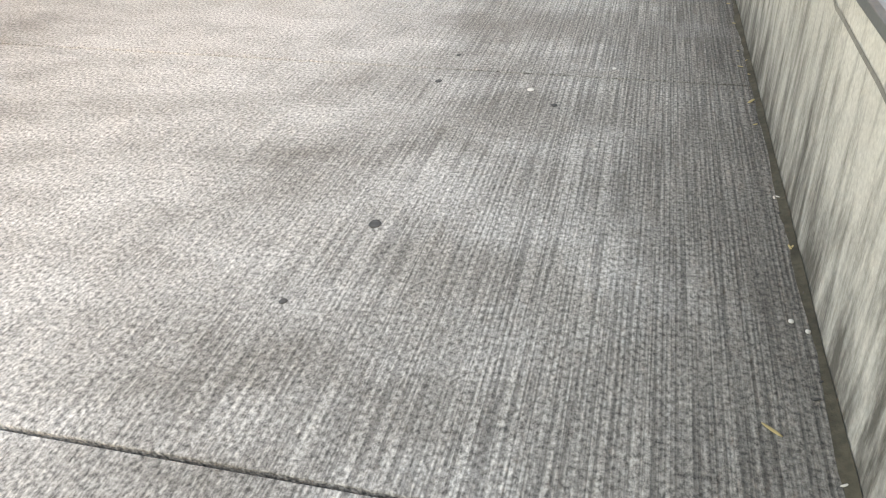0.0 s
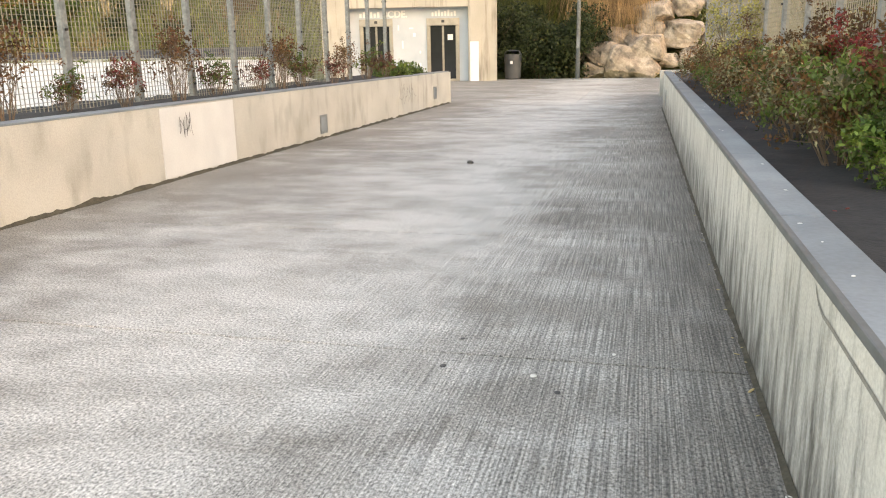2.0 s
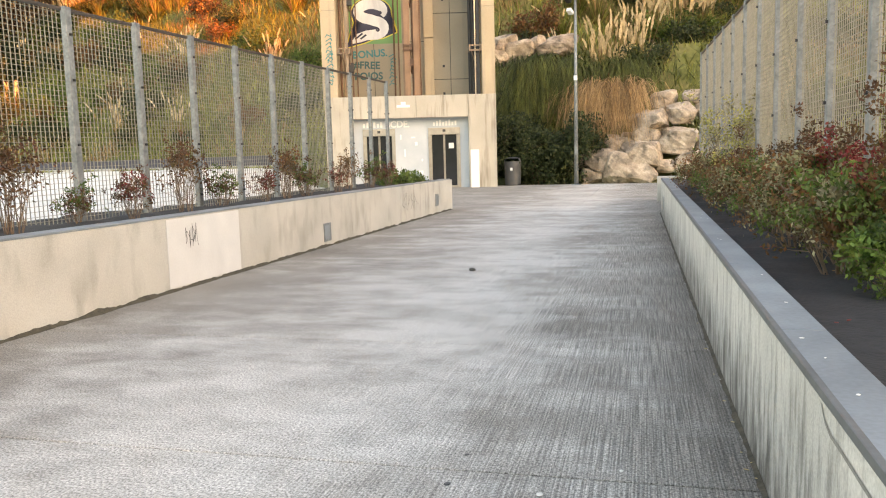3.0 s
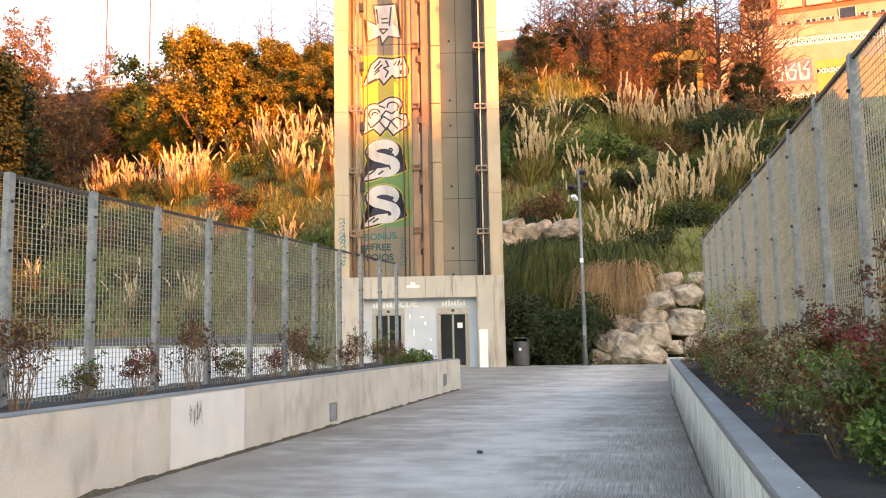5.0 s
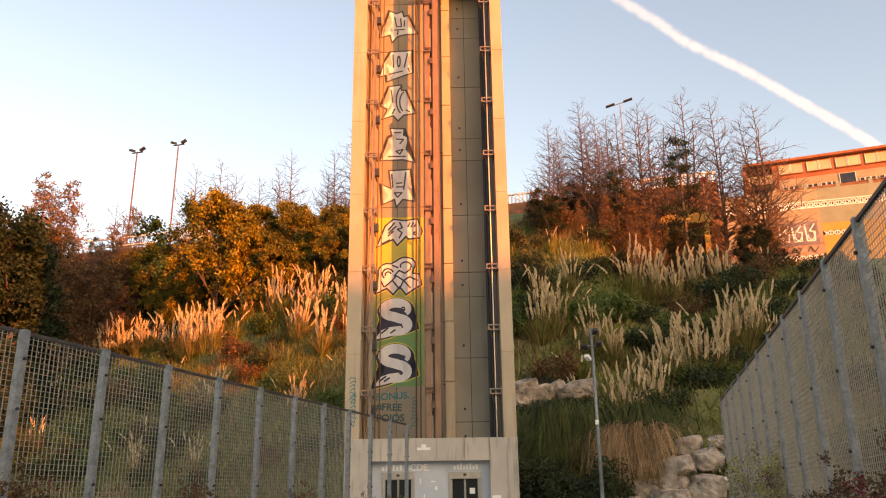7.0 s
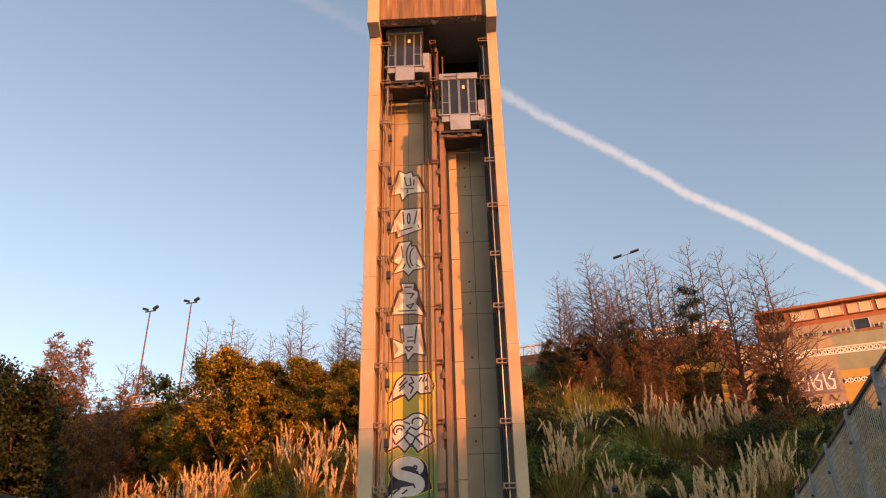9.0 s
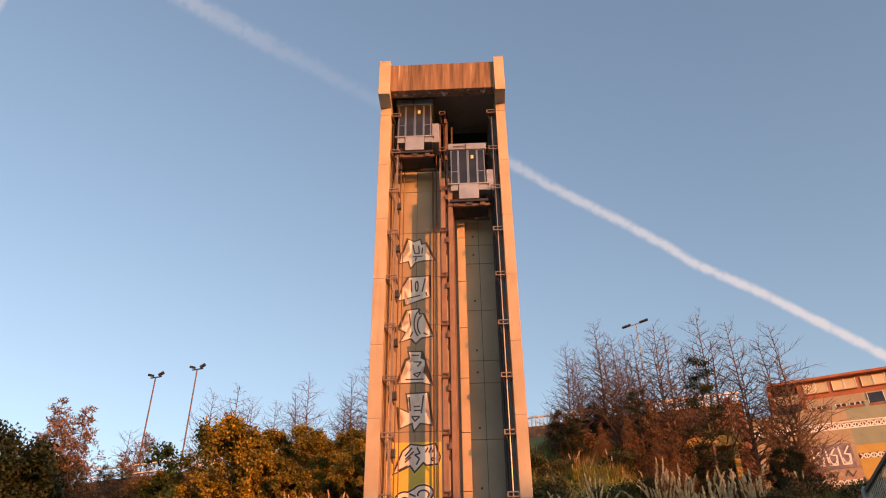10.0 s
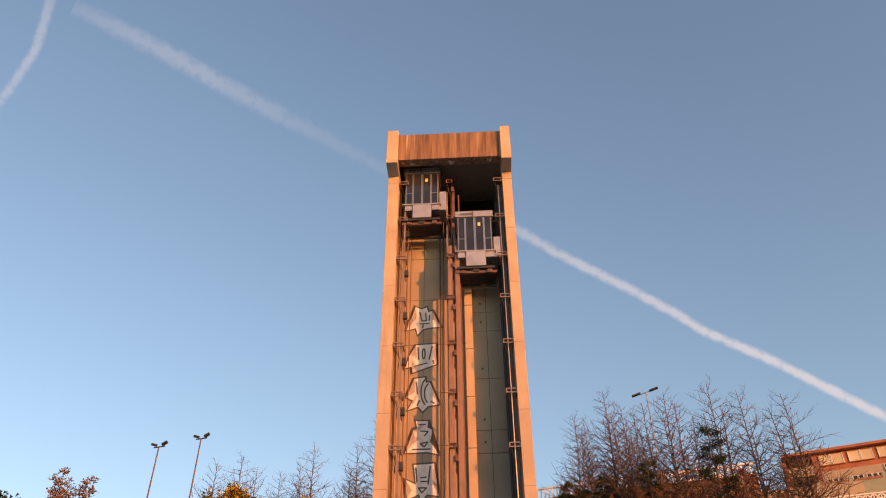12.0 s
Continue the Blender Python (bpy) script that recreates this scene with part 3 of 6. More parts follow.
def bracket_mesh(w):
    bm = bmesh.new()
    box(bm, -w, w, -0.05, 0.0, 0.07, 0.12)
    box(bm, -w, w, -0.05, 0.0, -0.12, -0.07)
    box(bm, -w, -w + 0.06, -0.04, 0.5, -0.12, 0.12)
    box(bm, w - 0.06, w, -0.04, 0.5, -0.12, 0.12)
    tube(bm, (-w * 0.6, 0.2, -0.1), (w * 0.7, 0.9, -0.95), 0.022, n=5)
    tube(bm, (w * 0.7, 0.2, -0.1), (w * 0.7, 0.9, -0.95), 0.022, n=5)
    return bm


br_wide, br_mid = mesh_from(bracket_mesh(0.26), "rail_bracket", M_RAIL), mesh_from(bracket_mesh(0.18), "rail_bracket", M_PIPE)
box_me = mesh_from(block(-0.13, 0.13, -0.1, 0.1, -0.19, 0.19, 0.02), "junction_box", M_DARK)
small_box_me = mesh_from(block(-0.07, 0.07, -0.06, 0.06, -0.15, 0.15, 0.015), "junction_box", M_PIPE)
for k in range(11):
    z = 5.57 + 2.65 * k
    share("rail_bracket", br_wide, tower, pose(-6.04, 0.3, z))
    share("rail_bracket", br_wide, tower, pose(-0.77, 0.3, z))
    share("rail_bracket", br_mid, tower, pose(-3.5, 0.4, z + 0.1))
    share("junction_box", box_me, tower, pose(-5.85, 0.9, z - 0.6))
    share("junction_box", small_box_me, tower, pose(-3.33, 0.42, z - 0.5))

# podium with a recessed pale-blue front and two lift doors
podium = tpart("podium", block(-6.86, -5.86, 0.0, 3.2, -0.1, 3.72, 0.02), M_PODIUM, "cream concrete podium")
part("podium_wall", block(-1.12, 0.0, 0.002, 3.2, -0.1, 3.72, 0.02), M_PODIUM, podium)
for x0, x1 in ((-5.86, -4.42), (-4.42, -3.2), (-3.2, -2.1), (-2.1, -1.12)):
    part("lintel", block(x0 + 0.004, x1 - 0.004, 0.0, 3.2, 2.84, 3.72, 0.015), M_PODIUM, podium)
for x0, x1 in ((-5.86, -5.42), (-4.10, -2.76), (-1.46, -1.12)):
    part("recess_panel", block(x0, x1, 0.45, 0.6, -0.1, 2.84), M_RECESS, podium, "pale blue panel with white scrawl")
for x0, x1 in ((-5.42, -4.10), (-2.76, -1.46)):
    part("recess_panel", block(x0, x1, 0.45, 0.6, 2.44, 2.84), M_RECESS, podium, "pale blue panel")
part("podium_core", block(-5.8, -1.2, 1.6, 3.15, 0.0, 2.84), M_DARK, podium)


def lift_door(x0, x1):
    d = tpart("lift_door", block(x0, x1, 0.40, 0.62, 2.16, 2.44, 0.01), M_STEEL, "steel-framed glazed lift door")
    part("jamb", block(x0, x0 + 0.09, 0.40, 0.62, -0.02, 2.16, 0.008), M_STEEL, d)
    part("jamb", block(x1 - 0.09, x1, 0.40, 0.62, -0.02, 2.16, 0.008), M_STEEL, d)
    xm = (x0 + x1) / 2
    for a, b in ((x0 + 0.09, xm + 0.02), (xm - 0.02, x1 - 0.09)):
        leaf = part("door_leaf", block(a, a + 0.06, 0.52, 0.56, 0.0, 2.16), M_STEEL, d)
        part("door_stile", block(b - 0.06, b, 0.52, 0.56, 0.0, 2.16), M_STEEL, leaf)
        part("door_rail", block(a + 0.06, b - 0.06, 0.522, 0.558, 0.0, 0.09), M_STEEL, leaf)
        part("pane", block(a + 0.06, b - 0.06, 0.53, 0.545, 0.09, 2.16), M_GLASS, leaf)
    part("indicator", block(xm - 0.06, xm + 0.06, 0.38, 0.40, 2.27, 2.37), M_DARK, d)
    return d


ld = lift_door(-2.76, -1.46)
lift_door(-5.42, -4.10)
part("notice", block(-1.93, -1.72, 0.505, 0.515, 1.6, 1.82), M_WHITE, ld, "small white paper notice")
part("leaning_board", block(-1.06, -0.72, -0.03, -0.002, 0.0, 1.52, 0.003), M_WHITE, podium, "white painted patch on the pier")
part("painted_mark", block(-3.98, -3.45, -0.008, -0.002, 3.26, 3.36), M_WHITE, podium)
part("painted_mark", block(-3.81, -3.62, -0.008, -0.002, 3.36, 3.48), M_WHITE, podium)


def lettering(name, body, x, y, z, size, mat, parent, slant=0.0):
    cu = bpy.data.curves.new(name, "FONT")
    cu.body, cu.size, cu.extrude, cu.offset, cu.align_x = body, size, 0.002, 0.011, "CENTER"
    tmp = bpy.data.objects.new(name, cu)
    scene.collection.objects.link(tmp)
    me = bpy.data.meshes.new_from_object(tmp.evaluated_get(bpy.context.evaluated_depsgraph_get()))
    bpy.data.objects.remove(tmp)
    me.materials.clear()
    me.materials.append(mat)
    ob = new(name, me)
    ob.parent = parent
    ob.matrix_basis = pose(x, y, z, 90, slant, 0)
    return ob


M_TEAL = material("teal_spray_paint", [(0.015, 0.15, 0.16), (0.025, 0.20, 0.21)], 4.0, 0.6, fine=0.1)
M_DEEPTEAL = material("deep_teal_spray_paint", [(0.012, 0.07, 0.075), (0.02, 0.10, 0.10)], 4.0, 0.6, fine=0.1)
M_NAVY = material("navy_spray_paint", [(0.02, 0.022, 0.05), (0.035, 0.035, 0.07)], 3.0, 0.6, fine=0.1)
M_GREYLINE = material("charcoal_spray_paint", [(0.05, 0.05, 0.05), (0.09, 0.085, 0.08)], 3.0, 0.7, fine=0.1)
lettering("tag", "BONUS.", -5.17, BACK - 0.010, 5.55, 0.42, M_TEAL, tower, -3)
lettering("tag", "#FREE", -5.32, BACK - 0.010, 5.08, 0.42, M_DEEPTEAL, tower, 2)
lettering("tag", "POIOS", -5.25, BACK - 0.010, 4.62, 0.42, M_DEEPTEAL, tower)
lettering("tag", "BCDE.", -4.0, 0.44, 2.50, 0.36, M_WHITE, tower)

for k in range(8):
    tpart("door_tag", block(-2.55 + k * 0.125, -2.47 + k * 0.125, 0.442, 0.448, 2.52, 2.66 + 0.05 * (k % 3)), M_WHITE)
    if k < 6:
        tpart("door_tag", block(-5.4 + k * 0.14, -5.31 + k * 0.14, 0.442, 0.448, 2.50, 2.66 + 0.06 * (k % 2)), M_WHITE)
for x, z, w, h in ((-3.3, 1.75, 0.10, 0.14), (-3.75, 1.3, 0.06, 0.3), (-3.45, 2.05, 0.16, 0.05), (-3.05, 1.1, 0.05, 0.1), (-3.9, 2.0, 0.05, 0.2), (-3.2, 0.6, 0.2, 0.12)):
    tpart("paint_dab", block(x, x + w, 0.442, 0.448, z, z + h), M_WHITE)

# ---- mural: green fading to yellow with white letter forms in dark outlines ----
M_MURAL = bpy.data.materials.new("sprayed_mural")
M_MURAL.use_nodes = True
nt = M_MURAL.node_tree
geo = nt.nodes.new("ShaderNodeNewGeometry")
sep = nt.nodes.new("ShaderNodeSeparateXYZ")
nt.links.new(geo.outputs["Position"], sep.inputs[0])
nz = nt.nodes.new("ShaderNodeTexNoise")
nz.inputs["Scale"].default_value, nz.inputs["Detail"].default_value = 0.9, 5.0
nt.links.new(geo.outputs["Position"], nz.inputs["Vector"])
ma = nt.nodes.new("ShaderNodeMath")
ma.operation = "MULTIPLY_ADD"
ma.inputs[1].default_value = 5.0
nt.links.new(nz.outputs["Fac"], ma.inputs[0])
nt.links.new(sep.outputs["Z"], ma.inputs[2])
mr = nt.nodes.new("ShaderNodeMapRange")
mr.inputs["From Min"].default_value, mr.inputs["From Max"].default_value = 6.5, 19.0
nt.links.new(ma.outputs[0], mr.inputs["Value"])
rp = nt.nodes.new("ShaderNodeValToRGB")
for i, (p, c) in enumerate(((0.0, (0.10, 0.27, 0.12)), (0.38, (0.16, 0.30, 0.10)), (0.55, (0.33, 0.36, 0.10)), (0.75, (0.62, 0.50, 0.07)), (1.0, (0.60, 0.45, 0.10)))):
    e = rp.color_ramp.elements[i] if i < 2 else rp.color_ramp.elements.new(p)
    e.position, e.color = p, (*c, 1)
nt.links.new(mr.outputs[0], rp.inputs["Fac"])
nt.links.new(rp.outputs[0], nt.nodes["Principled BSDF"].inputs["Base Color"])
nt.nodes["Principled BSDF"].inputs["Roughness"].default_value = 0.7

mural = tpart("mural", block(-6.02, -3.80, BACK - 0.004, BACK + 0.002, 6.1, 13.9), M_MURAL, "green and yellow sprayed background")


def outline(points, grow):
    """A closed shape with every side pushed outwards by grow; sharp corners are cut back."""
    area = sum(a[0] * b[1] - b[0] * a[1] for a, b in zip(points, points[1:] + points[:1]))
    sign = 1.0 if area > 0 else -1.0
    out = []
    for p, q, r in zip(points[-1:] + points[:-1], points, points[1:] + points[:1]):
        n = []
        for a, b in ((p, q), (q, r)):
            d = math.hypot(b[0] - a[0], b[1] - a[1]) or 1e-6
            n.append(Vector(((b[1] - a[1]) / d, -(b[0] - a[0]) / d)) * sign)
        m = n[0] + n[1]
        if m.length < 1e-4:
            m = n[0].copy()
        m.normalize()
        k = grow / max(0.5, m.dot(n[0]))
        out.append((q[0] + m.x * k, q[1] + m.y * k))
    return out


def flat_shape(bm, points, y):
    vs = [bm.verts.new((x, y, z)) for x, z in points]
    f = bm.faces.new(vs)
    bmesh.ops.triangulate(bm, faces=[f])


def stroke(bm, pts, w, y):
    for (x0, z0), (x1, z1) in zip(pts[:-1], pts[1:]):
        d = Vector((x1 - x0, z1 - z0)).normalized() * w
        n = Vector((-d.y, d.x))
        q = [(x0 - d.x * 0.3 + n.x, z0 - d.y * 0.3 + n.y), (x0 - d.x * 0.3 - n.x, z0 - d.y * 0.3 - n.y), (x1 + d.x * 0.3 - n.x, z1 + d.y * 0.3 - n.y), (x1 + d.x * 0.3 + n.x, z1 + d.y * 0.3 + n.y)]
        bm.faces.new([bm.verts.new((a, y, b)) for a, b in q])


def arc(cx, cz, rx, rz, a0, a1, n=14):
    return [(cx + rx * math.cos(radians(a0 + (a1 - a0) * i / n)), cz + rz * math.sin(radians(a0 + (a1 - a0) * i / n))) for i in range(n + 1)]


def oval(cx, cz, rx, rz, n=18):
    return arc(cx, cz, rx, rz, 0, 360 * (n - 1) / n, n - 1)


# white letter forms: filled shapes and the dark lines on them, in metres about each letter's centre
S_LINE = arc(0.04, 0.46, 0.54, 0.32, -35, 235, 16) + [(0.04, 0.12)] + arc(0.14, -0.22, 0.42, 0.28, 80, -75, 9) + [(-0.18, -0.52), (-0.50, -0.62), (-0.84, -0.84)]
S_HALF = [0.11 + 0.105 * min(1.0, i / 5) for i in range(len(S_LINE) - 3)] + [0.20, 0.19, 0.03]


def ribbon(line, half):
    """A closed band along a centre line."""
    left, right = [], []
    for i, (a, b) in enumerate(line):
        a0, b0 = line[max(0, i - 1)]
        a1, b1 = line[min(len(line) - 1, i + 1)]
        d = math.hypot(a1 - a0, b1 - b0)
        nx, nz2 = -(b1 - b0) / d * half[i], (a1 - a0) / d * half[i]
        left.append((a + nx, b + nz2))
        right.append((a - nx, b - nz2))
    return list(zip(left, right))


S_BODY = arc(0.04, 0.40, 0.76, 0.54, -20, 200) + [(-0.62, 0.06), (-0.30, -0.14), (-0.56, -0.40), (-0.92, -0.92), (-0.28, -0.74), (0.08, -0.60), (0.50, -0.56), (0.92, -0.40), (0.56, -0.16), (0.64, 0.10)]
ROUND_LOW = ([S_BODY], [[(-0.66, -0.66), (-0.36, -0.44)], [(-0.44, -0.66), (-0.20, -0.50)], arc(0.30, -0.30, 0.05, 0.05, 0, 360, 8), arc(0.42, 0.40, 0.04, 0.04, 0, 360, 8)], ribbon(S_LINE, S_HALF))
ROUND_HIGH = ([S_BODY], [arc(0.36, 0.50, 0.07, 0.07, 0, 360, 9), arc(0.44, 0.28, 0.03, 0.03, 0, 360, 8), [(-0.60, -0.60), (-0.30, -0.36)], [(-0.20, -0.60), (0.02, -0.44)], [(0.26, -0.18), (0.34, -0.36)]], ribbon(S_LINE, S_HALF))
KNOTTED = ([arc(0.32, 0.60, 0.44, 0.32, -50, 150, 10) + arc(-0.52, 0.24, 0.42, 0.38, 70, 200, 9) + [(-0.90, -0.22), (-1.02, -0.76), (-0.56, -0.52), (-0.26, -0.82), (0.06, -0.44), (0.36, -0.84), (0.80, -0.54), (1.06, -0.40), (0.96, 0.08), (0.54, 0.14)]],
           [arc(-0.52, 0.14, 0.26, 0.26, 20, 230, 10), arc(-0.50, 0.10, 0.14, 0.14, 20, 200, 8), arc(0.34, 0.52, 0.26, 0.20, -40, 200, 10), [(0.58, 0.36), (0.30, 0.16), (0.02, 0.30), (-0.22, 0.02)], [(-0.66, -0.50), (-0.30, -0.18), (0.04, -0.62), (0.24, -0.20), (0.56, -0.56)], [(-0.30, -0.18), (-0.10, 0.04), (0.24, -0.20), (0.52, -0.02), (0.90, -0.20)], [(-0.84, -0.20), (-0.70, -0.50)], [(-0.30, 0.56), (-0.02, 0.44)]])
WINGED = ([[(-1.06, -0.74), (-0.80, -0.26), (-0.66, 0.28), (-0.30, 0.60), (0.30, 0.52), (0.84, 0.62), (1.06, 0.0), (0.96, -0.30), (0.46, -0.34), (0.30, -0.20), (-0.10, -0.64), (-0.30, -0.34)]],
          [[(-0.56, 0.08), (-0.24, 0.46)], [(-0.54, -0.08), (-0.16, 0.28)], [(-0.56, -0.22), (-0.30, 0.02)], [(0.0, 0.48), (0.14, 0.20), (-0.10, 0.12), (0.12, -0.06), (-0.02, -0.34)], [(0.40, 0.24), (0.52, 0.46)], [(0.56, 0.22), (0.68, 0.46)], [(0.72, 0.24), (0.82, 0.44)], arc(0.76, -0.10, 0.07, 0.07, 0, 360, 8), [(-0.90, -0.62), (-0.44, -0.40)]])
STEPPED = ([[(-0.40, 0.72), (0.58, 0.76), (0.46, 0.18), (0.52, -0.10), (0.80, -0.58), (0.24, -0.50), (-0.04, -0.80), (-0.12, -0.48), (-0.70, -0.70), (-0.46, -0.32), (-0.80, 0.12), (-0.28, -0.10)]],
           [[(-0.06, 0.18), (0.22, 0.20)], [(-0.06, 0.02), (0.26, 0.02)], [(-0.16, -0.24), (0.22, -0.24), (0.0, -0.44), (-0.16, -0.24)], [(-0.30, 0.60), (-0.24, 0.0)], [(0.40, 0.66), (0.30, -0.1)]])
HATTED = ([[(-0.34, 0.76), (0.28, 0.74), (0.24, 0.46), (0.46, 0.36), (0.46, 0.14), (0.22, -0.04), (0.50, -0.32), (0.80, -0.74), (0.28, -0.62), (-0.84, -0.64), (-0.40, -0.20), (-0.02, -0.04), (-0.42, 0.12), (-0.46, 0.34), (-0.22, 0.26)]],
          [[(-0.10, 0.30), (0.28, 0.28), (0.10, 0.08)], [(-0.10, -0.26), (0.26, -0.18), (0.10, -0.40), (-0.10, -0.26)], [(-0.20, 0.60), (0.16, 0.60)], [(-0.50, -0.50), (0.40, -0.50)]])
CURLED = ([[(-0.46, 0.74), (0.10, 0.80), (0.14, 0.54), (0.36, 0.54), (0.42, 0.02), (0.84, -0.50), (0.26, -0.58), (0.0, -0.82), (-0.24, -0.58), (-0.76, -0.74), (-0.40, -0.34), (-0.84, -0.14), (-0.38, 0.14)]],
          [arc(0.34, 0.10, 0.44, 0.70, 105, 240, 10), arc(0.40, 0.02, 0.32, 0.50, 110, 240, 9), [(-0.36, 0.60), (-0.28, 0.0)], [(-0.16, -0.30), (-0.30, -0.54)], [(0.40, -0.36), (0.60, -0.46)]])
BOXED = ([[(-0.38, 0.66), (0.64, 0.70), (0.46, 0.30), (0.68, -0.30), (0.22, -0.44), (-0.54, -0.68), (-0.40, -0.36), (-0.90, -0.44), (-0.70, 0.18), (-0.30, 0.0)]],
         [oval(0.02, 0.22, 0.07, 0.26, 10) + [(0.09, 0.22)], [(-0.28, 0.56), (-0.24, -0.06)], [(0.46, 0.60), (0.30, -0.06)], [(-0.46, -0.38), (0.20, -0.24)], [(0.50, -0.10), (0.56, -0.28)]])
SPIKED = ([[(-0.44, 0.74), (-0.12, 0.60), (0.16, 0.70), (0.24, 0.44), (0.44, 0.50), (0.40, 0.12), (0.88, -0.34), (0.30, -0.36), (-0.06, -0.44), (-0.30, -0.70), (-0.40, -0.36), (-0.86, -0.46), (-0.56, -0.14), (-0.78, 0.02), (-0.34, 0.16)]],
          [[(-0.20, 0.46), (-0.10, 0.0), (0.14, 0.0), (0.10, 0.40)], [(-0.20, -0.16), (0.30, -0.14)], [(-0.02, -0.20), (-0.06, -0.38)], [(0.30, 0.30), (0.28, 0.0)]])


def letter(z, form, halo=True, x=-5.0, s=1.0, tall=1.0):
    shapes, lines = form[:2]
    ink = M_NAVY if halo else M_GREYLINE
    rim, fill, detail, glow = bmesh.new(), bmesh.new(), bmesh.new(), bmesh.new()
    for k, shape in enumerate(shapes):
        p = [(x + a * s, z + b * s * tall) for a, b in shape]
        flat_shape(glow, outline(p, 0.125), BACK - 0.008 - 0.001 * k)
        flat_shape(rim, outline(p, 0.08), BACK - 0.012 - 0.001 * k)
        if len(form) == 2:
            flat_shape(fill, p, BACK - 0.016 - 0.001 * k)
    if len(form) == 3:
        for (l0, r0), (l1, r1) in zip(form[2][:-1], form[2][1:]):
            fill.faces.new([fill.verts.new((x + a * s, BACK - 0.016, z + b * s * tall)) for a, b in (l0, r0, r1, l1)])
    for line in lines:
        stroke(detail, [(x + a * s, z + b * s * tall) for a, b in line], 0.036, BACK - 0.021)
    if halo:
        part("halo", glow, M_HALO, mural, "yellow sprayed glow")
    else:
        glow.free()
    part("letter_outline", rim, ink, mural, "dark sprayed outline")
    part("letter_fill", fill, M_LETTER, mural, "white sprayed letter form")
    part("letter_line", detail, ink, mural)


M_HALO = material("yellow_spray_paint", [(0.55, 0.48, 0.06), (0.66, 0.58, 0.10)], 2.0, 0.7, fine=0.1)
M_LETTER = material("sprayed_white", [(0.52, 0.52, 0.53), (0.78, 0.78, 0.77)], 1.8, 0.65, fine=0.08, stretch=(1.5, 1.5, 0.5))
letter(6.98, ROUND_LOW, x=-5.10)
letter(9.05, ROUND_HIGH, x=-5.08)
letter(11.05, KNOTTED, x=-4.93, s=0.95)
letter(13.2, WINGED, x=-4.9, s=0.95)
letter(15.40, STEPPED, False, s=0.95, tall=1.2)
letter(17.55, HATTED, False, s=0.95, tall=1.2)
letter(19.85, CURLED, False, s=0.95, tall=1.2)
letter(21.85, BOXED, False, s=0.98, tall=1.2)
letter(24.1, SPIKED, False, s=1.0, tall=1.2)


# ---- lift cars ----
def lift_car(x0, z0):
    """A car seen from below; x0 its left edge, z0 the underside of its window band."""
    c = thing("lift_car", TW @ pose(x0, 0.35, z0), label="metal lift car with dark tall windows stopped high in the shaft", category="lift car")
    part("car_body", block(0.08, 1.88, 0.06, 1.5, 0.0, 2.35, 0.02), M_CARBODY, c)
    part("roof_box", block(-0.05, 1.98, -0.05, 1.4, 2.35, 2.75, 0.02), M_CARBODY, c, "metal roof housing")
    for a, b in ((0.12, 0.42), (0.52, 0.92), (1.04, 1.42), (1.52, 1.82)):
        w = part("window", block(a - 0.05, a, -0.02, 0.08, 0.02, 2.3, 0.006), M_STEEL, c, "dark window in a pale frame")
        part("window_frame", block(b, b + 0.05, -0.02, 0.08, 0.02, 2.3, 0.006), M_STEEL, w)
        part("pane", block(a, b, 0.02, 0.05, 0.02, 2.3), M_GLASS, w)
        if b - a < 0.35:
            part("crossbar", block(a, b, -0.005, 0.03, 0.82, 0.86), M_STEEL, w)
    part("sill", block(-0.1, 2.05, -0.1, 0.1, -0.07, 0.0, 0.01), M_CARBODY, c)
    part("apron", block(0.48, 1.5, -0.08, 0.0, -1.0, -0.07, 0.01), M_CARBODY, c, "plain metal apron plate")
    for a, b in ((0.05, 0.45), (1.52, 1.95)):
        part("side_box", block(a, b, -0.02, 0.4, -0.42, -0.07, 0.01), M_CARBODY, c)
    fr = part("under_frame", block(0.0, 1.96, 0.0, 1.5, -1.12, -0.98, 0.01), M_DARK, c, "dark steel under-frame")
    part("beam", block(-0.1, 2.05, 0.1, 0.22, -1.35, -1.2, 0.01), M_PIPE, fr)
    part("beam", block(-0.1, 2.05, 1.1, 1.22, -1.5, -1.35, 0.01), M_DARK, fr)
    part("buffer", block(0.2, 0.42, -0.02, 0.14, -1.42, -1.24, 0.01), M_PIPE, fr)
    part("buffer", block(1.55, 1.8, -0.02, 0.14, -1.40, -1.2, 0.01), M_PIPE, fr)
    part("gearbox", block(0.8, 1.15, 0.05, 0.35, -1.3, -1.1, 0.02), M_DARK, fr)
    part("side_panel", block(1.95, 2.3, 0.1, 1.2, -0.35, 1.0, 0.01), M_CARBODY, c)
    rail = part("roof_rail", tube(bmesh.new(), (0.2, -0.12, 2.5), (0.95, -0.12, 2.5), 0.025, n=6), M_PIPE, c)
    part("rail_post", tube(bmesh.new(), (0.9, -0.12, 2.3), (0.9, -0.12, 2.7), 0.025, n=6), M_PIPE, rail)
    part("sticker", block(1.15, 1.29, 0.008, 0.016, 1.72, 1.95), M_YELLOW, c, "small yellow notice")
    return c


M_YELLOW = material("yellow_notice", [(0.70, 0.58, 0.25), (0.75, 0.64, 0.32)], 4.0, 0.6, fine=0.05)
lift_car(-6.0, 30.48)
lift_car(-3.15, 27.07)


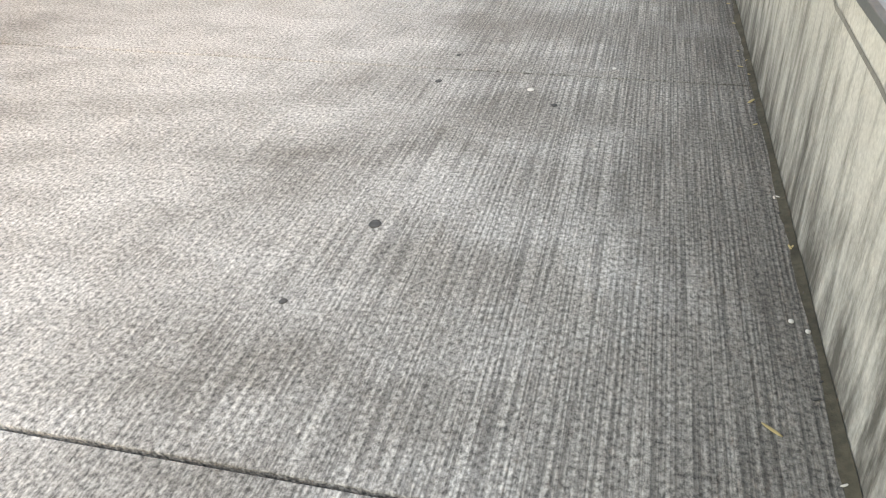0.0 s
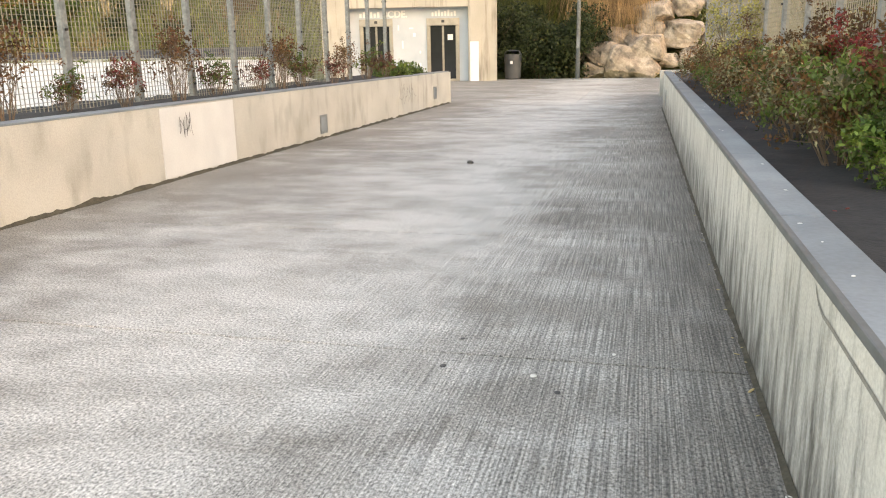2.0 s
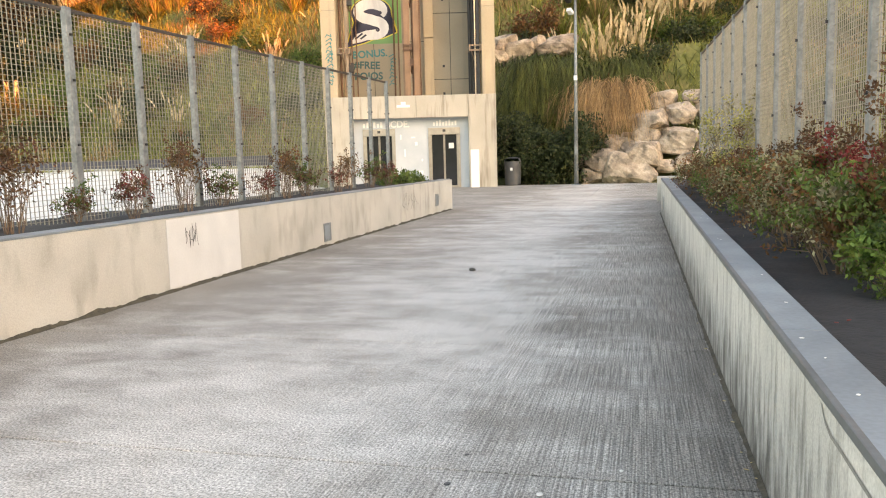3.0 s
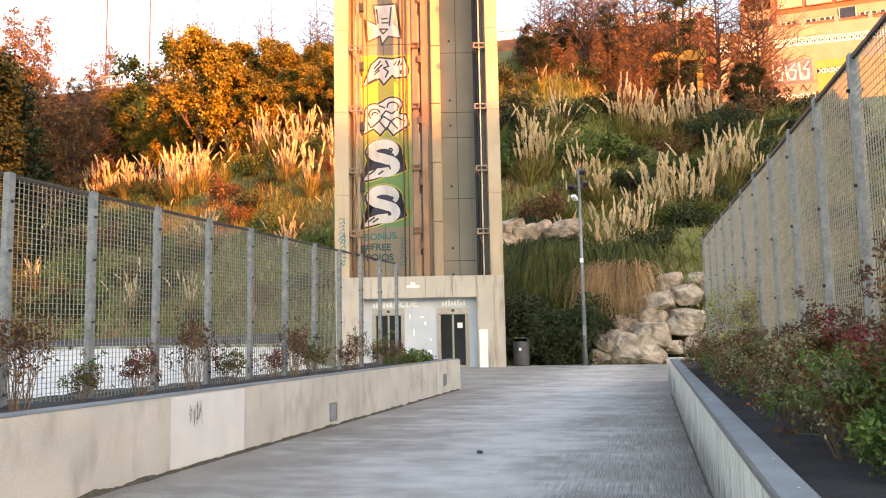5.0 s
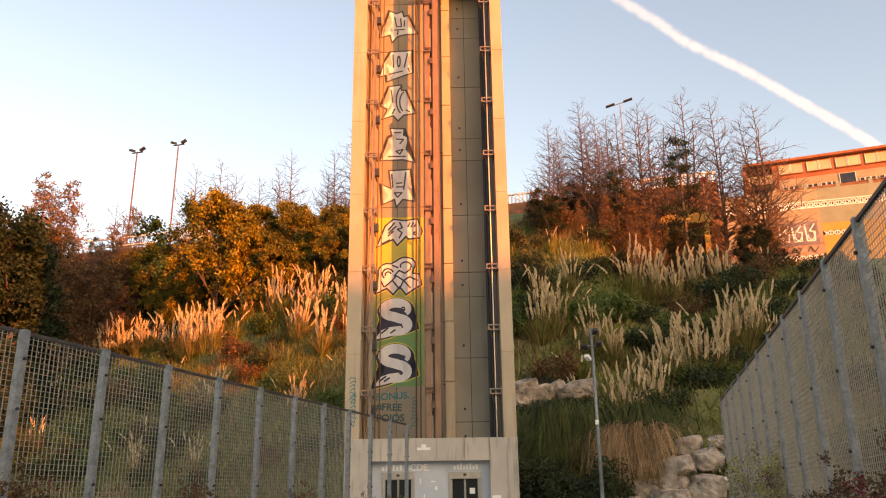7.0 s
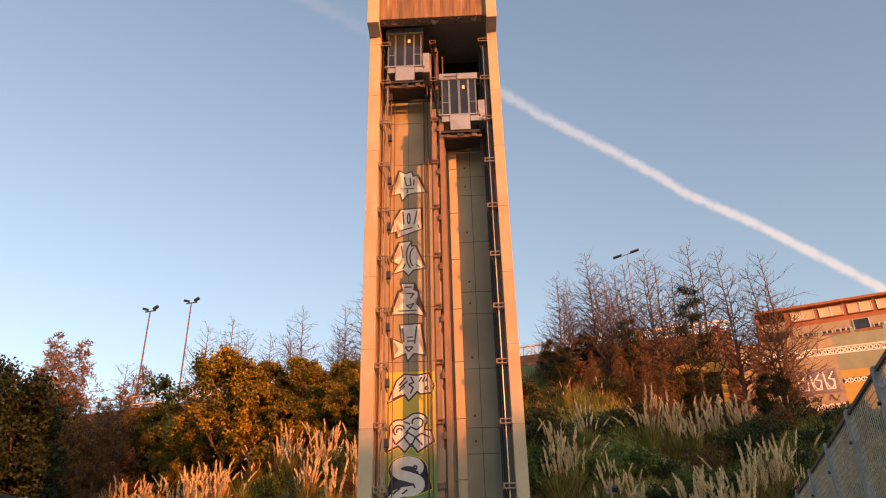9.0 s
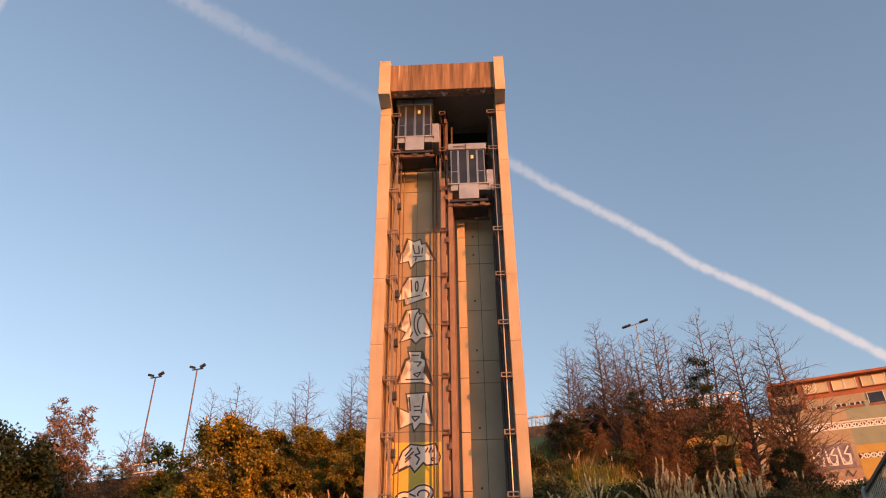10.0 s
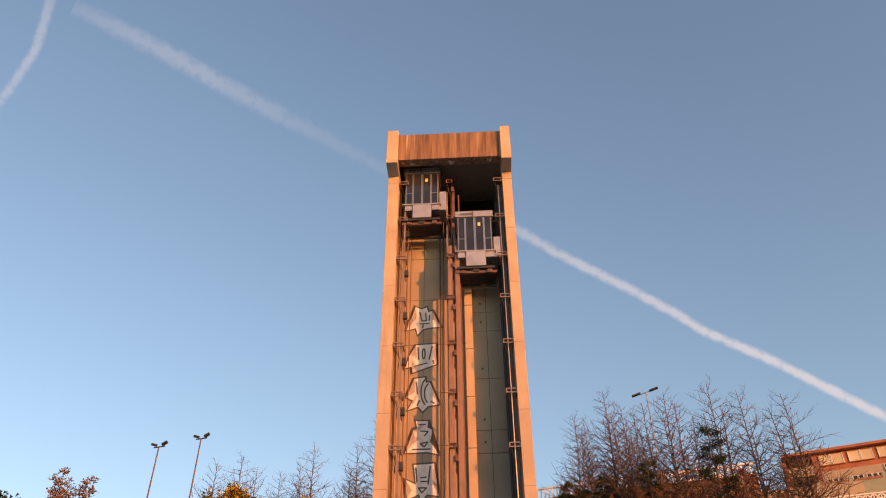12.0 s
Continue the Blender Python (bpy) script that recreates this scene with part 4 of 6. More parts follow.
# ---- plants ----
class Cards:
    """Collects many small faces into one mesh."""

    def __init__(self):
        self.v, self.f = [], []

    def leaf(self, p, d, w, l, rng):
        d = d.normalized()
        side = d.cross(Vector((rng.uniform(-1, 1), rng.uniform(-1, 1), rng.uniform(-1, 1))))
        if side.length < 1e-4:
            side = Vector((1, 0, 0))
        side = side.normalized() * w
        i = len(self.v)
        mid = p + d * (l * 0.45) + d.cross(side) * 0.15
        self.v += [p, mid + side, p + d * l, mid - side]
        self.f.append((i, i + 1, i + 2, i + 3))

    def sliver(self, p, d, w, l, rng):
        """A small pointed leaf of one face, for plants far off."""
        side = d.cross(Vector((rng.uniform(-1, 1), rng.uniform(-1, 1), rng.uniform(-1, 1))))
        side = (side.normalized() if side.length > 1e-4 else Vector((1, 0, 0))) * w
        i = len(self.v)
        self.v += [p - side, p + side, p + d * l]
        self.f.append((i, i + 1, i + 2))

    def blade(self, p, d, l, w, droop, rng, segs=3):
        d = d.normalized()
        side = d.cross(Vector((0, 0, 1)))
        side = (side.normalized() if side.length > 1e-3 else Vector((1, 0, 0))) * w
        i = len(self.v)
        for k in range(segs + 1):
            t = k / segs
            q = p + d * (l * t) - Vector((0, 0, droop * l * t * t))
            s = side * (1 - t * 0.92)
            self.v += [q - s, q + s]
        for k in range(segs):
            self.f.append((i + 2 * k, i + 2 * k + 1, i + 2 * k + 3, i + 2 * k + 2))

    def limb(self, p0, p1, r0, r1, n=4):
        q = (p1 - p0).to_track_quat("Z", "Y")
        i = len(self.v)
        for p, r in ((p0, r0), (p1, r1)):
            for k in range(n):
                a = 2 * math.pi * k / n
                self.v.append(p + q @ Vector((math.cos(a) * r, math.sin(a) * r, 0)))
        for k in range(n):
            j = (k + 1) % n
            self.f.append((i + k, i + j, i + n + j, i + n + k))

    def make(self, name, mat, parent=None, label="", smooth=False):
        return raw(name, self.v, self.f, mat, parent, label, smooth=smooth)


def rand_dir(rng, up=0.0):
    while True:
        v = Vector((rng.uniform(-1, 1), rng.uniform(-1, 1), rng.uniform(-1, 1)))
        if 0.05 < v.length < 1:
            v.normalize()
            v.z += up
            return v.normalized()


def grow(cards, p, d, length, r, level, rng, tips, spread=0.7, kids=4, bend=0.12, up=0.25, n=5):
    """A limb with side limbs; tips gathers the ends."""
    segs = 4 if level > 0 else 2
    q = p.copy()
    pts = [q.copy()]
    for k in range(segs):
        d = (d + rand_dir(rng) * bend + Vector((0, 0, up * 0.15))).normalized()
        q2 = q + d * (length / segs)
        cards.limb(q, q2, r * (1 - 0.8 * k / segs), r * (1 - 0.8 * (k + 1) / segs), n if level > 1 else 3)
        q = q2
        pts.append(q.copy())
    tips.append((q, d))
    if level > 0:
        for k in range(kids):
            t = 0.25 + 0.75 * (k + rng.random()) / kids
            i = min(segs - 1, int(t * segs))
            base = pts[i].lerp(pts[i + 1], t * segs - i)
            side = (d * (1 - spread) + rand_dir(rng, up) * spread).normalized()
            grow(cards, base, side, length * rng.uniform(0.45, 0.65) * (1.15 - 0.5 * t), r * 0.5, level - 1, rng, tips, spread, kids, bend, up, n)


def leafy_tree(seed, h, leaf_mat, width=0.5, leaf=0.16, count=5200, label="", base_leaf=0.2):
    rng = random.Random(seed)
    t = thing("tree", label=label, category="tree", group="trees on the hillside")
    wood, tips = Cards(), []
    grow(wood, Vector((0, 0, -0.6)), Vector((0, 0, 1)), h * 0.85, h * 0.018, 0, rng, [], bend=0.04)
    for k in range(11):
        z = h * (base_leaf + 0.62 * k / 11)
        a = k * 2.4 + rng.uniform(-0.4, 0.4)
        reach = h * width * (0.95 - 0.6 * k / 11) * rng.uniform(0.6, 1.1)
        grow(wood, Vector((0, 0, z)), Vector((math.cos(a), math.sin(a), 0.55 + 0.05 * k)), reach, h * 0.008, 2, rng, tips, kids=4)
    wood.make("trunk", M_BARK, t)
    crown_cards = Cards()
    while len(crown_cards.f) < count:
        p, d = rng.choice(tips)
        rad = h * 0.048 * rng.uniform(0.5, 1.3)
        for _ in range(14):
            q = p + rand_dir(rng) * rad * rng.random() ** 0.5
            q.z -= rad * 0.2
            crown_cards.sliver(q, rand_dir(rng, -0.1), leaf * rng.uniform(0.45, 0.75), leaf * rng.uniform(0.9, 1.7), rng)
    crown_cards.make("crown", leaf_mat, t)
    return t


def bare_tree(seed, h, label, rust=0, flat=False):
    """A leafless larch: straight trunk, rising side limbs and fine twigs."""
    rng = random.Random(seed)
    t = thing("bare_tree", label=label, category="tree", group="bare trees on the hillside")
    c, tr = Cards(), Cards()
    stems = 2 if seed % 3 else 3
    tips = []
    for s in range(stems):
        p = Vector((0.3 * s, 0.2 * (s % 2), -0.6))
        d = Vector((0.07 * s * rng.uniform(-0.7, 1), rng.uniform(-0.05, 0.05), 1)).normalized()
        top_h = h * (1.0 if s == 0 else rng.uniform(0.72, 0.92))
        segs = 8
        pts = [p]
        for k in range(segs):
            d = (d + rand_dir(rng) * 0.025).normalized()
            q = p + d * (top_h / segs)
            tr.limb(p, q, h * 0.0085 * (1 - 0.86 * k / segs), h * 0.0085 * (1 - 0.86 * (k + 1) / segs), 6)
            p = q
            pts.append(q)
        limbs = 48 if flat else 54
        for k in range(limbs):
            tt = 0.18 + 0.81 * k / limbs
            i = min(segs - 1, int(tt * segs))
            b = pts[i].lerp(pts[i + 1], tt * segs - i)
            a = k * 2.4 + rng.uniform(-0.5, 0.5)
            if flat:
                ln = h * (0.24 * (1 - tt) + 0.03) * rng.uniform(0.55, 1.2)
                grow(c, b, Vector((math.cos(a), math.sin(a), rng.uniform(-0.1, 0.35))), ln, h * 0.0040 * (1.25 - tt), 1, rng, tips, spread=0.5, kids=8, bend=0.12, up=0.05)
                continue
            ln = h * (0.27 * (1 - tt) ** 0.75 + 0.045) * rng.uniform(0.5, 1.2)
            grow(c, b, Vector((math.cos(a), math.sin(a), rng.uniform(0.1, 0.9))), ln, h * 0.0044 * (1.3 - tt), 1, rng, tips, spread=0.5, kids=6, bend=0.11, up=0.18)
    tr.make("trunk", M_BARK, t)
    c.make("limb_crown", M_TWIG, t)
    if rust:
        lv = Cards()
        for _ in range(rust):
            p, d = rng.choice(tips)
            q = p + rand_dir(rng) * h * 0.014
            lv.sliver(q, rand_dir(rng), 0.042, 0.23 * rng.uniform(0.6, 1.3), rng)
        lv.make("crown", M_LEAF_RUST, t)
    return t


def layered_conifer(seed, h):
    rng = random.Random(seed)
    t = thing("conifer", label="dark green conifer with flat tiered clumps of needles", category="tree")
    c, lv = Cards(), Cards()
    c.limb(Vector((0, 0, -0.6)), Vector((0, 0, h)), h * 0.012, h * 0.002, 6)
    for k in range(22):
        z = h * (0.22 + 0.72 * (k // 2) / 11) + rng.uniform(-0.1, 0.1)
        a = k * 2.4
        reach = h * 0.15 * (1.1 - 0.7 * k / 22) * rng.uniform(0.55, 1.2)
        e = Vector((math.cos(a) * reach, math.sin(a) * reach, z + 0.12 * reach))
        c.limb(Vector((0, 0, z)), e, h * 0.004, h * 0.001, 4)
        for _ in range(300):
            u = 0.25 + 0.75 * rng.random() ** 0.7
            q = Vector((0, 0, z)).lerp(e, u) + Vector((rng.gauss(0, 0.19), rng.gauss(0, 0.19), rng.gauss(0.05, 0.075)))
            lv.leaf(q, rand_dir(rng, 0.3), 0.02, 0.17, rng)
    c.make("trunk", M_BARK, t)
    lv.make("crown", M_LEAF_DARK, t)
    return t


def pampas(seed, dry=0.15, plumes=14):
    rng = random.Random(seed)
    t = thing("pampas_grass", label="tall clump of pampas grass with pale feathery plumes on the slope", category="grass", group="pampas grass on the slope")
    b, dr = Cards(), Cards()
    for _ in range(500):
        a = rng.uniform(0, 2 * math.pi)
        out = rng.uniform(0.05, 0.8)
        d = Vector((math.cos(a) * out, math.sin(a) * out, 1.0))
        c = dr if rng.random() < dry else b
        c.blade(Vector((math.cos(a) * 0.25 * out, math.sin(a) * 0.25 * out, -0.2)), d, rng.uniform(1.4, 2.5), 0.022, rng.uniform(0.12, 0.5), rng, 4)
    b.make("foliage", M_BLADE, t)
    dr.make("dry_foliage", M_BLADE_DRY, t)
    for _ in range(plumes):
        a = rng.uniform(0, 2 * math.pi)
        out = abs(rng.gauss(0, 0.10)) if rng.random() < 0.9 else rng.uniform(0.4, 0.9)
        d = Vector((math.cos(a) * out, math.sin(a) * out, 1.0)).normalized()
        reach = rng.uniform(0.05, 0.55)
        base = Vector((math.cos(a) * reach, math.sin(a) * reach, 0))
        ln = rng.uniform(1.2, 3.1)
        tip = base + d * ln
        pl = Cards()
        pl.limb(base, tip, 0.014, 0.011, 3)
        stalk_faces = len(pl.f)
        pln = rng.uniform(0.5, 0.9)
        bend = Vector((math.cos(a) * 0.18, math.sin(a) * 0.18, 0)) * rng.uniform(0.2, 1.2)
        for _ in range(46):
            u = rng.random()
            q = tip + d * (pln * (u - 0.15)) + bend * u * u
            wid = 0.10 * math.sin(math.pi * min(1, 0.15 + u * 0.85)) ** 0.7
            pl.leaf(q + rand_dir(rng) * wid * 0.5, (d + bend * u + rand_dir(rng) * 0.13).normalized(), 0.014 + wid * 0.2, 0.15 + wid * 0.5, rng)
        raw("plume", pl.v, pl.f, [M_PLUME, M_BLADE_DRY], t, "pale feathery plume", [1] * stalk_faces + [0] * (len(pl.f) - stalk_faces))
    return t


def low_bush(seed, mat, r, count, label, name="bush", leaf=0.09):
    rng = random.Random(seed)
    t = thing(name, label=label, category="bush", group="bushes on the slope")
    c, tips = Cards(), []
    for k in range(9):
        a = k * 2.4
        grow(c, Vector((0, 0, -0.2)), Vector((math.cos(a) * 0.8, math.sin(a) * 0.8, 1)), r * rng.uniform(0.8, 1.2), r * 0.02, 1, rng, tips, kids=4)
    c.make("stem_tangle", M_BARK, t)
    lv = Cards()
    for _ in range(count):
        p, d = rng.choice(tips)
        q = p + rand_dir(rng) * r * 0.28 * rng.random() ** 0.5
        q.z = max(q.z, 0.02)
        lv.sliver(q, rand_dir(rng, 0.2), leaf * 0.5, leaf * rng.uniform(0.8, 1.5), rng)
    lv.make("foliage", mat, t)
    return t


def shrub(seed, h, mats, stems=9, leaves=420, spread=0.35, leaf=0.03, label="", clump=0.085, low=0.12):
    """A thin upright garden shrub with leaves in two colours."""
    rng = random.Random(seed)
    t = thing("shrub", label=label, category="shrub", group="shrubs in the planting beds")
    c, tips = Cards(), []
    for k in range(stems):
        a = rng.uniform(0, 6.28)
        o = rng.uniform(0.1, 1.0) * spread
        grow(c, Vector((math.cos(a) * 0.05, math.sin(a) * 0.05, -0.05)), Vector((math.cos(a) * o, math.sin(a) * o, 1)), h * rng.uniform(0.6, 1.0), 0.006, 1, rng, tips, spread=0.5, kids=5, bend=0.14, up=0.3)
    c.make("stem_tangle", M_STEM, t)
    sets = [Cards() for _ in mats]
    groups = [(p, rng.choice(range(len(mats)))) for p, _ in tips if p.z > h * low]
    for _ in range(leaves):
        p, g = rng.choice(groups)
        q = p + rand_dir(rng) * h * clump * rng.random() ** 0.6
        sets[g].leaf(q, rand_dir(rng, 0.15), leaf * rng.uniform(0.25, 0.42), leaf * rng.uniform(0.8, 1.7), rng)
    for s, m in zip(sets, mats):
        if s.f:
            s.make("foliage", m, t)
    return t


def place(src, spots, first=True):
    """Puts the first at its own spot and copies at the others; spots: x, y, z, turn, scale."""
    for i, (x, y, z, turn, s) in enumerate(spots):
        m = pose(x, y, z, 0, 0, turn)
        if i == 0 and first:
            src.matrix_basis = m @ Matrix.Scale(s, 4)
        else:
            o = copy_thing(src, m)
            o.scale = (s, s, s)


def bank_height(x, y):
    """The steep earth bank east of the tower, behind the boulders."""
    t = min(1.0, max(0.0, (y - 36.5) / 4.2))
    return -0.1 + 6.4 * t ** 0.9 + 0.2 * noise.noise((x * 1.3, t * 4, 5))


def at_ground(x, y):
    h = height(x, y)
    if -8 < x < 5.2 and 36.5 <= y <= 40.7:
        h = max(h, bank_height(x, y))
    return h - 0.06


# golden and rust trees on the west slope: x, y, top height
rng = random.Random(4)
GOLD = [(-38.5, 63.3, 30.2), (-30.8, 64.5, 27.8), (-34.8, 63.8, 26.4), (-27.5, 64.5, 27.0), (-22.5, 64.0, 26.0), (-30.0, 64.0, 24.5), (-25.8, 63.8, 26.0), (-33.0, 67.5, 30.0), (-28.5, 67.0, 29.5), (-23.0, 66.0, 29.0), (-42.0, 67.0, 25.5), (-37.0, 68.0, 30.5), (-46.0, 69.0, 25.0), (-49.0, 70.5, 25.0), (-40.5, 64.5, 22.5), (-44.0, 66.5, 23.0), (-51.5, 72.0, 29.0), (-54.5, 72.5, 28.5)]
golds = [leafy_tree(11, 10.0, M_LEAF_GOLD, 0.50, 0.13, 21000, "broad tree with golden autumn leaves on the slope", 0.06), leafy_tree(12, 10.0, M_LEAF_GOLD, 0.43, 0.125, 21000, "rounded tree with yellow-brown autumn leaves", 0.05)]
for k, g in enumerate(golds):
    place(g, [(x, y, at_ground(x, y), 67 * i, max(0.65, (top - at_ground(x, y)) / 8.3)) for i, (x, y, top) in enumerate(GOLD) if i % 2 == k])
DARKS = [(-60.1, 58.7, 30.1), (-57.8, 55.3, 28.0), (-62.9, 64.4, 31.0), (-65, 60, 30), (-68, 66, 33),
         (7.4, 61.5, 20.5), (-7.4, 61.8, 21.0), (-18, 62, 24.5), (1.2, 64.3, 22.5), (-11.5, 60, 22.0), (-66, 54, 24), (-24, 63, 26), (-21.5, 66.5, 28.5), (-5.5, 66, 26.5), (9.0, 62.5, 21.0), (-8.5, 64, 25)]
dark = leafy_tree(21, 10.0, M_LEAF_DARK, 0.40, 0.085, 26000, "dense dark green evergreen tree on the slope", 0.04)
place(dark, [(x, y, at_ground(x, y), 71 * i, max(0.5, (top - at_ground(x, y)) / 8.3)) for i, (x, y, top) in enumerate(DARKS)])
RUSTY = [(-66.3, 72.0, 40.1), (-64.4, 73.0, 39.0), (-67.6, 71.0, 37.6), (-56.7, 64.0, 28.9), (-53.9, 66.0, 28.6), (-53.5, 68.0, 30.5), (-60.5, 67.5, 33.5), (-58.0, 75.0, 36.0), (-49.5, 73.0, 32.0),
         (-0.7, 63.0, 27.0), (-3.1, 62.0, 24.0), (0.5, 62.0, 24.0), (-6.6, 62.0, 22.9), (-5.4, 61.0, 21.7), (-5.0, 62.1, 25.0), (-7.5, 64.5, 27.0), (3.0, 66.0, 24.5), (-2.6, 62.2, 25.5), (-0.9, 61.0, 23.0), (5.4, 63.5, 22.5), (-0.5, 65.0, 26.0), (2.2, 66.5, 25.0), (7.6, 62.8, 24.0), (9.6, 62.0, 23.0), (-9.5, 66, 28.0)]
rusty = bare_tree(31, 12.0, "larch with sparse rust-brown autumn needles", 5600, True)
rusty["group"] = "larches on the hillside"
place(rusty, [(x, y, at_ground(x, y), 83 * i, (top - at_ground(x, y)) / 12.0) for i, (x, y, top) in enumerate(RUSTY)])
BARE = [(-7.6, 64.0, 33.6), (-4.9, 67.0, 37.2), (-3.5, 65.0, 34.5), (-1.2, 68.0, 35.6), (0.5, 66.0, 35.4), (1.4, 68.0, 35.2), (3.7, 67.0, 36.6), (6.3, 66.0, 35.0), (9.5, 65.0, 33.6), (-6.7, 68.0, 34.9), (-2.4, 70.0, 36.1),
        (-56.8, 72.0, 34.7), (-49.4, 74.0, 39.0), (-46.8, 75.0, 40.1), (-43.5, 73.0, 37.1), (-40.3, 74.0, 36.6), (-36.0, 73.0, 38.6), (-38.6, 75.0, 36.0), (-31.9, 72.0, 35.2), (-29.2, 72.0, 39.9), (-55.8, 74.0, 34.2), (-30.2, 71.0, 37.1), (-26.0, 70.0, 36.0)]
bares = [bare_tree(s, 12.0, "tall bare winter larch with fine brown twigs") for s in (40, 41, 42)]
for k, b in enumerate(bares):
    place(b, [(x, y, at_ground(x, y), 57 * i, (top - at_ground(x, y)) / 11.9) for i, (x, y, top) in enumerate(BARE) if i % 3 == k])
con = layered_conifer(51, 10.0)
place(con, [(3.2, 62.0, at_ground(3.2, 62.0), 20, (30.5 - at_ground(3.2, 62.0)) / 10.0), (-1.9, 63.0, at_ground(-1.9, 63.0), 130, (28.4 - at_ground(-1.9, 63.0)) / 10.0)])

# pampas grass and bushes over the slope
clumps = [pampas(60 + k, 0.08 + 0.07 * k, (4, 8, 24, 32)[k]) for k in range(4)]
spots = [[] for _ in clumps]
SHOWN = [(-1.1, 39.3, 1.0), (-1.8, 39.6, 0.85), (0.0, 39.8, 0.95), (1.9, 46.6, 1.25), (1.0, 47.0, 1.2), (2.9, 47.2, 1.25), (3.7, 47.6, 1.1), (4.3, 50.1, 1.2), (5.3, 49.9, 1.2), (6.2, 50.6, 1.1), (-6.5, 47.8, 1.2), (-5.6, 48.3, 1.1), (-3.3, 47.4, 0.95), (-2.2, 47.0, 0.95),
         (0.4, 57.0, 1.25), (-1.1, 56.6, 1.2), (1.9, 58.2, 1.25), (3.4, 58.6, 1.2), (-5.1, 53.1, 0.9), (5.1, 57.4, 1.1), (-7.0, 51.5, 0.8), (-38.5, 60.0, 1.35), (-40.2, 61.0, 1.3), (-37.2, 60.2, 1.35), (-39.2, 60.8, 1.3), (-36.3, 60.0, 1.2), (-53.5, 66.5, 1.3), (-51.5, 65.8, 1.3), (-49.8, 65.6, 1.3), (-47.5, 65.0, 1.1), (-45.0, 64.0, 1.0), (-42.5, 62.5, 1.0),
         (-31.7, 61.8, 1.3), (-30.9, 61.6, 1.2), (-34.6, 62.3, 0.9), (-27.0, 59.2, 1.3), (-26.2, 59.1, 1.25), (-26.1, 55.0, 1.15), (-22.6, 55.8, 1.3), (-22.8, 52.1, 1.2), (-56.5, 66.5, 1.2), (-21.5, 58.5, 1.1), (-27.5, 44.6, 0.8), (-33.5, 47.0, 0.9), (-22.0, 46.5, 0.85), (-30.0, 50.0, 0.9)]
for i, (x, y, s) in enumerate(SHOWN):
    spots[3 if i % 3 else 2].append((x, y, at_ground(x, y), 50 * i, s))
tries = 0
while sum(len(s) for s in spots) < 105 and tries < 4000:
    tries += 1
    x, u = rng.uniform(-58, 14), rng.random()
    y = foot(x) + 4.5 + u * 19
    if -16 < x < -6 and y < 46:
        continue
    keep = 0.5 if x > -8 else (0.35 if u > 0.2 else 0.2)
    if rng.random() > keep or noise.noise((x * 0.12, y * 0.12, 9)) < -0.15:
        continue
    spots[rng.randrange(2)].append((x, y, at_ground(x, y), rng.uniform(0, 360), rng.uniform(0.55, 0.95)))
for c, s in zip(clumps, spots):
    place(c, s)
bushes = [low_bush(70, M_LEAF_BUSH, 1.0, 1300, "low dark green bush on the slope"), low_bush(71, M_LEAF_GREEN, 1.0, 1400, "low olive-green bush on the slope"), low_bush(72, M_LEAF_BROWN, 1.0, 1200, "low brown withered bush on the slope")]
bspots = [[] for _ in bushes]
while sum(len(s) for s in bspots) < 230:
    x, u = rng.uniform(-62, 14), rng.random()
    y = foot(x) + 2 + u * 26
    if -16 < x < -5 and y < 42:
        continue
    bspots[rng.choice((0, 0, 2) if u > 0.55 and x > -9 else (0, 0, 1, 1, 2))].append((x, y, at_ground(x, y), rng.uniform(0, 360), rng.uniform(0.8, 1.9)))
for b, s in zip(bushes, bspots):
    place(b, s)
# rough grass over the hillside
greens, dries = Cards(), Cards()
for _ in range(110000):
    x = rng.uniform(-62, 14)
    y = foot(x) + 0.6 + rng.random() ** 1.2 * 30
    gr = dries if noise.noise((x * 0.22, y * 0.22, 20)) + rng.uniform(-0.3, 0.3) > 0.25 else greens
    gr.blade(Vector((x, y, at_ground(x, y) - 0.05)), rand_dir(rng, 1.3), rng.uniform(0.4, 1.5), 0.034, rng.uniform(0.1, 0.5), rng, 2)
tagged(greens.make("hill_grass", M_BLADE), "long rough green grass covering the hillside", "grass", kind="stuff")
tagged(dries.make("dry_hill_grass", M_BLADE_DRY), "patches of dry straw-coloured grass on the hillside", "grass", kind="stuff")

# the dark clipped bush beside the bin, and the drooping grass over the rocks
hedge = low_bush(80, M_LEAF_BUSH, 2.1, 11000, "dense dark green rounded bush beside the litter bin", leaf=0.11)
hedge.matrix_basis = pose(-4.15, 35.4, 0.0)
hedge["group"] = ""
copy_thing(hedge, pose(-5.3, 36.0, 0.1, 0, 0, 120))
copy_thing(hedge, pose(-3.2, 36.1, 0.0, 0, 0, 200))


def hanging_grass(seed, mat, n, width, length, label):
    r2 = random.Random(seed)
    t = thing("hanging_grass", label=label, category="grass")
    c = Cards()
    for _ in range(n):
        x = r2.gauss(0, width * 0.45)
        d = Vector((r2.uniform(-0.6, 0.6), -1.0, r2.uniform(0.2, 1.1)))
        c.blade(Vector((x, r2.uniform(-0.1, 0.9), r2.uniform(-0.5, 0.3))), d, length * r2.uniform(0.6, 1.1), 0.02, r2.uniform(0.8, 1.4), r2, 5)
    c.make("foliage", mat, t)
    return t


